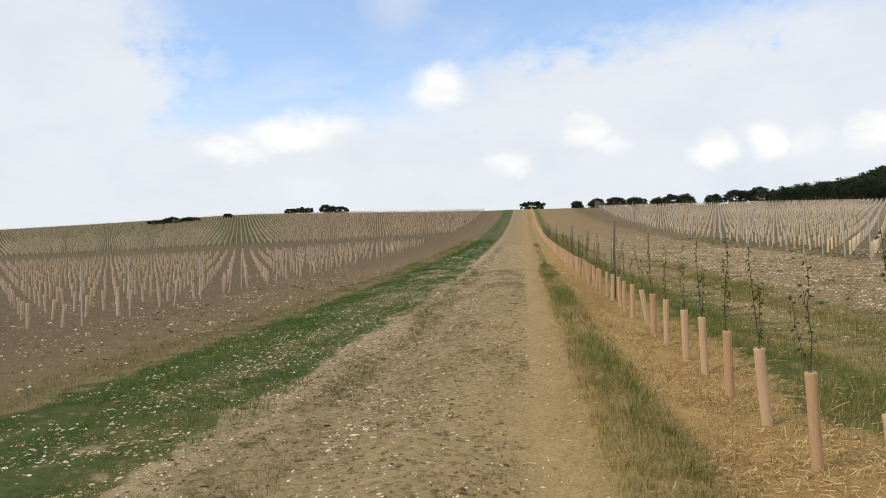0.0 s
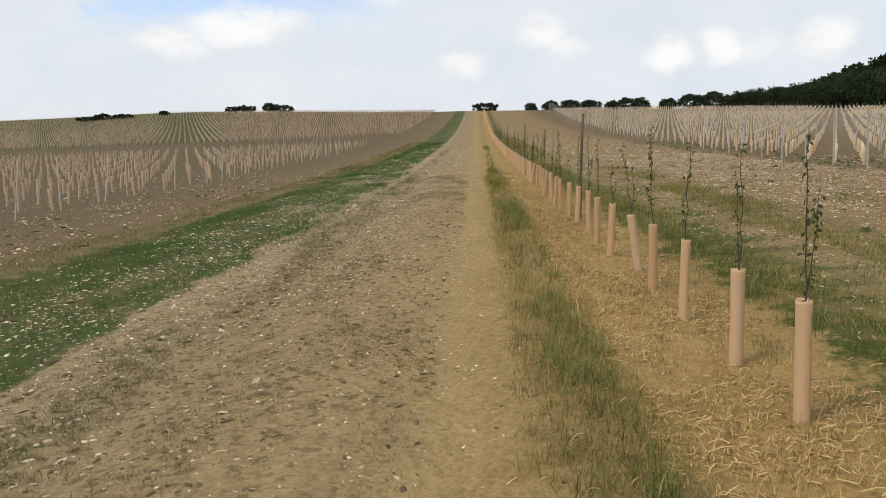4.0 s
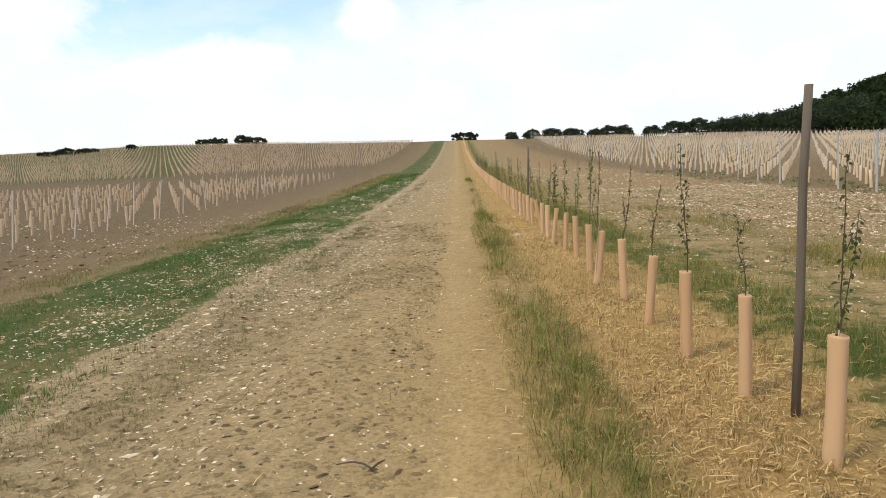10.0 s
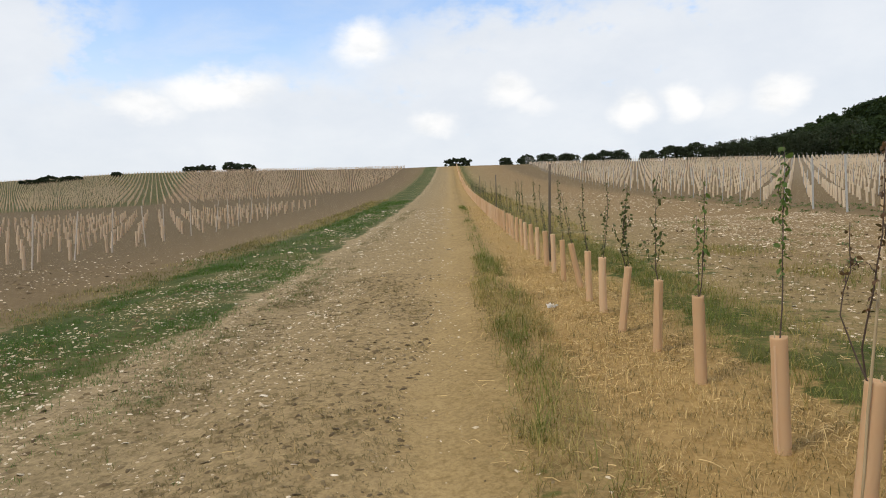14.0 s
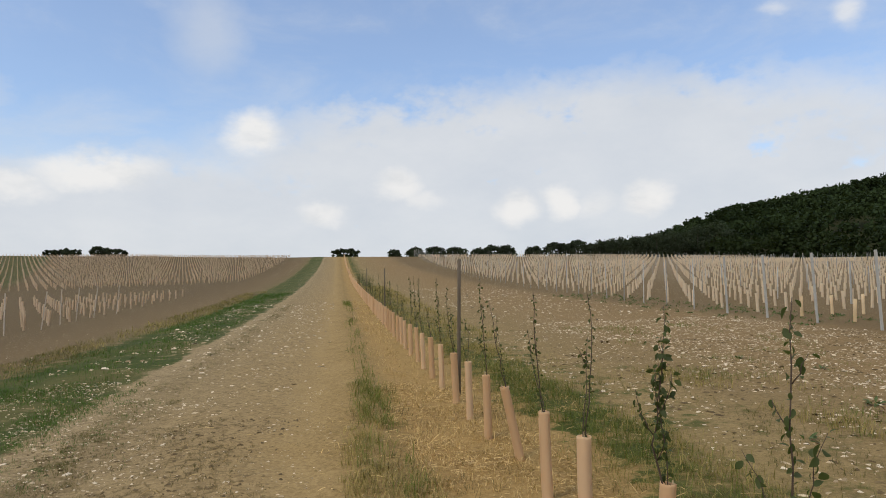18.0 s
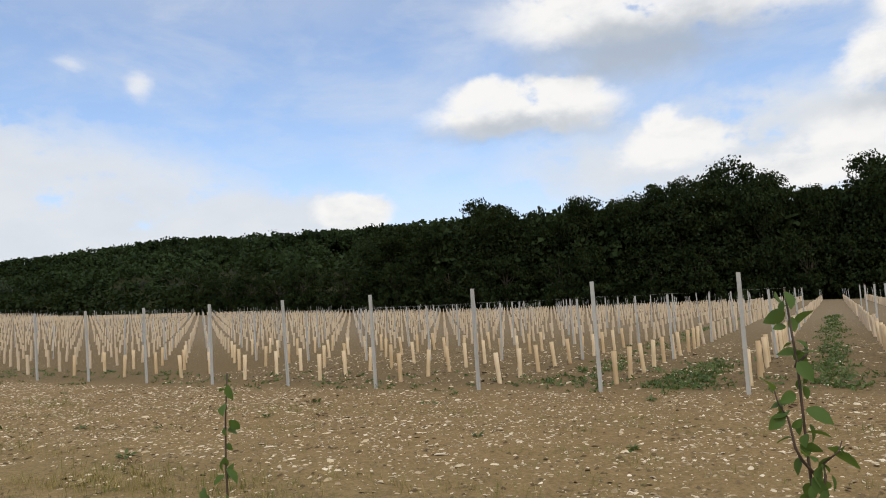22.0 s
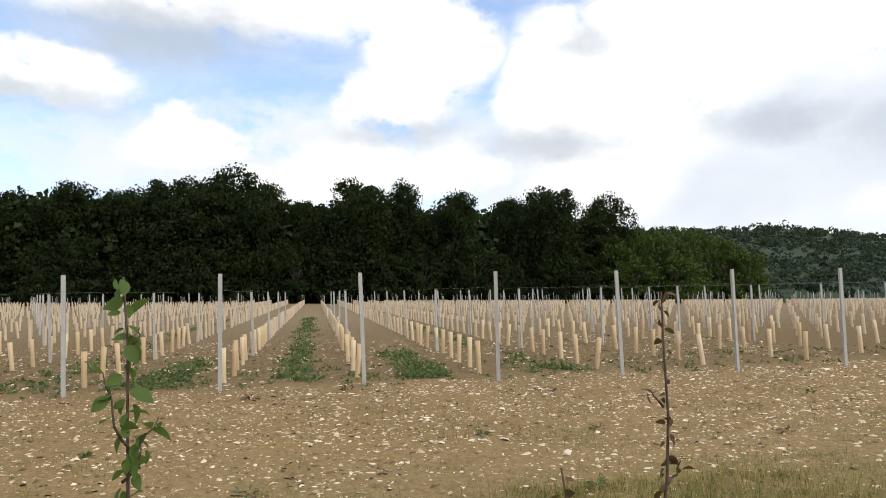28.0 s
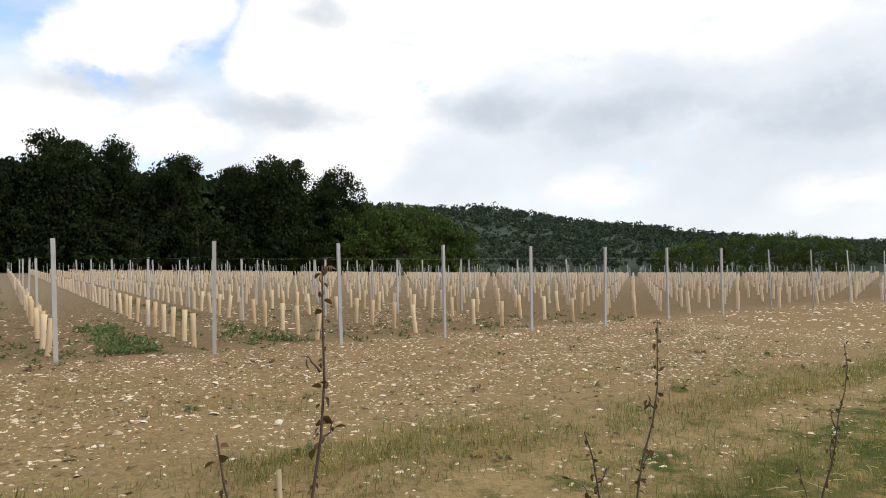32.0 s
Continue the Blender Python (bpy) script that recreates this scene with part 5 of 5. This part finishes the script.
clods("track_clods", "crumbs and clods of dry earth on the broken track", [(-1.5, 0.05, 1.5, 30, 150, 0.0135, 0.40), (-2.9, -1.3, 1.5, 30, 130, 0.0135, 0.40), (0.0, 1.0, 1.5, 30, 40, 0.008, 0.44), (-5, -2.6, 2, 30, 30, 0.022, 0.4), (3.4, 12.6, 8, 36, 60, 0.018, 0.42), (-11, -6, 5, 36, 16, 0.03, 0.4), (12.6, 22, 8, 34, 20, 0.03, 0.35)], 66)
stones("field_stones", "pale flints on the bare strip beside the vines", [(-11.5, -6.0, 4, 40, 22, 0.020, 0.44), (-18, -11.5, 6, 40, 6, 0.026, 0.4)], 63)
WITHERED = leaf_material("withered_grass", (0.055, 0.044, 0.014), (0.23, 0.165, 0.06), 0.15)
blades("verge_grass", "short green grass in broken patches beside the track", VERGE, [
    (-5.6, -3.9, 2, 34, 430, 5, 0.045, 0.035, 0.44, 0.9), (-4.1, -3.3, 2, 34, 380, 5, 0.038, 0.03, 0.50, 1.0), (-3.45, -2.55, 2, 34, 430, 5, 0.045, 0.035, 0.52, 0.9), (-5.6, -3.0, 34, 75, 60, 4, 0.08, 0.06, 0.42, 0.8), (-2.6, -1.9, 1.5, 32, 230, 5, 0.032, 0.03, 0.60, 1.2), (-6.8, -5.3, 2, 40, 60, 5, 0.06, 0.05, 0.5, 0.9), (-1.9, -1.2, 1.5, 30, 26, 5, 0.03, 0.03, 0.6, 1.2)], 71)
blades("ridge_grass", "tufts of green grass along the ridge between ruts and guards", GRASS, [
    (0.64, 1.14, 1.5, 32, 200, 6, 0.12, 0.035, 0.55, 0.9), (0.7, 1.1, 32, 60, 40, 4, 0.14, 0.05, 0.55, 0.7), (2.5, 3.6, 1.5, 36, 190, 6, 0.075, 0.05, 0.46, 0.9), (4.6, 5.3, 8, 17, 90, 7, 0.08, 0.06, 0.48, 1.0), (4.75, 5.8, 17, 20.5, 120, 7, 0.08, 0.06, 0.42, 1.0), (4.9, 6.0, 20.5, 23, 120, 7, 0.09, 0.06, 0.38, 1.0), (2.6, 6.4, 2, 22, 115, 6, 0.07, 0.06, 0.46, 1.0), (6.2, 10.5, 8, 40, 60, 6, 0.06, 0.06, 0.66, 1.0), (5.1, 6.2, 23, 32, 80, 6, 0.08, 0.06, 0.50, 0.9)], 72)
blades("olive_grass", "olive and brown grass between the verge and the vines", OLIVE_GRASS, [(-6.9, -5.0, 2, 42, 75, 6, 0.06, 0.06, 0.45, 1.1), (-7.0, -5.3, 42, 80, 24, 5, 0.09, 0.08, 0.42, 1.0), (-2.4, -1.7, 1.5, 32, 330, 6, 0.032, 0.03, 0.50, 1.2), (-2.35, -1.75, 32, 60, 40, 5, 0.05, 0.06, 0.45, 1.1), (3.4, 5.0, 2, 34, 50, 6, 0.05, 0.06, 0.5, 1.0)], 77)
blades("dry_grass", "half-dry grass in tangled tufts", MIXED_GRASS, [
    (0.52, 1.22, 1.5, 32, 330, 6, 0.085, 0.04, 0.44, 1.1), (2.3, 3.8, 1.5, 38, 130, 6, 0.08, 0.05, 0.42, 1.0), (3.6, 4.8, 8, 36, 22, 6, 0.05, 0.06, 0.6, 1.0), (-6.8, -5.2, 2, 40, 45, 5, 0.08, 0.06, 0.48, 0.8),
    (2.3, 4.5, 38, 80, 24, 5, 0.16, 0.08, 0.4, 0.8), (-6.8, -5.2, 40, 80, 22, 4, 0.14, 0.08, 0.4, 0.8), (4.5, 5.35, 8, 17, 130, 6, 0.09, 0.05, 0.46, 1.0), (4.7, 5.9, 17, 20.5, 160, 7, 0.09, 0.05, 0.40, 1.0), (4.8, 6.1, 20.5, 23, 170, 7, 0.10, 0.05, 0.36, 1.0), (5.0, 6.4, 23, 32, 130, 6, 0.09, 0.05, 0.46, 0.9)], 73)
blades("stubble", "short upright straw stubble round the guards and verge", STRAW, [(-5.3, -2.9, 2, 34, 60, 5, 0.03, 0.03, 0.60, 1.3), (1.05, 2.5, 1.5, 30, 300, 5, 0.05, 0.03, 0.40, 1.0), (1.1, 2.4, 30, 60, 30, 4, 0.08, 0.05, 0.3, 0.9), (0.4, 1.1, 1.5, 30, 30, 4, 0.06, 0.03, 0.5, 1.0)], 74)
blades("track_tufts", "withered scraps of grass trodden into the track", WITHERED, [(-1.6, 0.05, 1.5, 30, 300, 7, 0.022, 0.024, 0.52, 1.5), (-2.8, -1.5, 1.5, 30, 210, 7, 0.022, 0.024, 0.52, 1.5), (0.0, 0.7, 1.5, 30, 26, 4, 0.02, 0.02, 0.5, 1.4), (0.5, 1.2, 1.5, 30, 110, 5, 0.06, 0.03, 0.45, 1.1), (1.1, 2.5, 1.5, 30, 130, 5, 0.05, 0.03, 0.5, 1.1)], 76)
straws("cut_straw", "cut straw lying in the row of guards", [(1.0, 2.5, 1.5, 32, 1250, 0.046, 0.42), (0.3, 1.05, 1.5, 30, 70, 0.06, 0.45), (2.4, 3.4, 2, 32, 60, 0.08, 0.4), (-1.2, 0.4, 1.5, 30, 8, 0.07, 0.3)], 75)


def weeds():
    """Low leafy weeds: patches in the alleys between the vines, and single clumps on the headland."""
    rng = np.random.default_rng(81)
    v0, f0 = leaf_blade(1.0, 0.45, 0.3, 0.35, 2)

    def clump(n, r, size):
        a, d = rng.uniform(0, 6.28, n), r * np.sqrt(rng.random(n))
        p = np.stack([np.cos(a) * d, np.sin(a) * d, rng.uniform(0, r * 0.35, n)], 1)
        t = random_turns(n, rng, size * rng.uniform(0.6, 1.3, n))
        return many(v0, f0, (t, p))
    out = []
    alleys = [(12.9, 18.5, 18.77, 0.5, 120), (13.2, 44.0, 21.12, 0.45, 230), (12.9, 18.0, 23.37, 0.6, 100), (13.5, 44, 25.67, 0.7, 110), (13, 36, 16.47, 0.7, 70), (12.9, 14.2, 15.97, 0.3, 16)]
    for x0, x1, y, w, n in alleys:
        for _ in range(n):
            x = x0 + (x1 - x0) * rng.random() ** 1.4
            yy = y - (x - RIGHT_EDGE) * ROW_TURN[1] + rng.normal(0, w * 0.5)
            v, f = clump(14, rng.uniform(0.08, 0.2), 0.085)
            out.append((v + np.array((x, yy, float(height(x, yy)))), f))
    for k in range(520):
        x, yy = RIGHT_EDGE + rng.uniform(-0.4, 3.0), rng.uniform(6, 60)
        v, f = clump(10, rng.uniform(0.06, 0.16), 0.07)
        out.append((v + np.array((x, yy, float(height(x, yy)))), f))
    tagged(new("alley_weeds", mesh_from("weeds", *join(out), WEED)), "low green weeds between the vine rows", "weeds", kind="stuff")
    leaf_green, leaf_dry = mesh_from("leaf", v0, f0, WEED, True), mesh_from("leaf", v0, f0, DRY_LEAF, True)
    for k in range(46):
        x, y = rng.uniform(4.5, 12.3), rng.uniform(9, 38)
        ob = new("weed")
        ob.matrix_basis = pose(x, y, float(height(x, y)), 0, 0, 0)
        me, r, size = leaf_green if rng.random() < 0.75 else leaf_dry, rng.uniform(0.03, 0.10), rng.uniform(0.05, 0.085)
        for _ in range(int(rng.integers(10, 17))):
            a, d = rng.uniform(0, 6.28), r * math.sqrt(rng.random())
            s = size * rng.uniform(0.7, 1.3)
            part("leaf", me, ob, m=pose(math.cos(a) * d, math.sin(a) * d, rng.uniform(0.0, 0.03), rng.normal(0, 20), rng.uniform(-65, 5), math.degrees(a)) @ Matrix.Diagonal((s, s, s, 1)))
        tagged(ob, "small leafy weed on stony bare soil" if me is leaf_green else "withered brown weed on stony bare soil", "weed", "weeds on the headland")


WEED = leaf_material("weed_leaves", (0.040, 0.070, 0.024), (0.150, 0.195, 0.070), 0.25)
weeds()


def odds_and_ends():
    rng = np.random.default_rng(91)
    # a folded white scrap lying in the straw
    bm = bmesh.new()
    rows = []
    for i in range(6):
        rows.append([bm.verts.new((i * 0.022 - 0.055, j * 0.02 - 0.05, 0.012 + 0.05 * abs(j - 2.4) / 3 + 0.012 * math.sin(i * 2.1 + j * 1.7))) for j in range(6)])
    for i in range(5):
        for j in range(5):
            bm.faces.new((rows[i][j], rows[i + 1][j], rows[i + 1][j + 1], rows[i][j + 1]))
    bmesh.ops.solidify(bm, geom=bm.faces[:], thickness=0.003)
    me = bpy.data.meshes.new("scrap")
    bm.to_mesh(me)
    bm.free()
    me.materials.append(PAPER)
    ob = new("paper_scrap", me)
    ob.matrix_basis = pose(1.38, 25.97, float(height(1.38, 25.97)) + 0.01, 0, 0, 25)
    tagged(ob, "crumpled white scrap of paper lying in dry straw", "litter")
    # a dead twig on the track
    p = [(-0.16, 0.02, 0.01), (-0.08, 0.03, 0.02), (-0.02, 0.0, 0.022), (0.03, -0.05, 0.018), (0.055, -0.02, 0.03), (0.085, 0.01, 0.035)]
    ob = new("twig", mesh_from("twig", *tube(p, [0.003, 0.005, 0.0055, 0.006, 0.006, 0.004], 6), BARK, True))
    ob.matrix_basis = pose(-0.26, 15.89, float(height(-0.26, 15.89)), 0, 0, 0)
    tagged(ob, "crooked dead twig lying on the bare track", "twig")
    # wires along the nearest vine rows
    for i in range(33, 50):
        y0 = RIGHT_FIRST + i * ROW
        pts = []
        for d in np.arange(right_start(y0) - 0.35, RIGHT_EDGE + 12, 3.05):
            y = y0 - (d - right_start(y0)) * ROW_TURN[1]
            pts.append((d, y, float(height(d, y)) + 1.62 - 0.02 * (len(pts) % 2)))
        ob = new("trellis_wire", mesh_from("wire", *tube(pts, [0.0009] * len(pts), 4), WIRE))
        tagged(ob, "thin steel wire strung between trellis posts", "wire", "trellis wires")


PAPER = speckled("white_paper", [(0.2, (0.84, 0.80, 0.72)), (0.8, (0.92, 0.89, 0.82))], 30.0, 0.7, 0.2)
odds_and_ends()
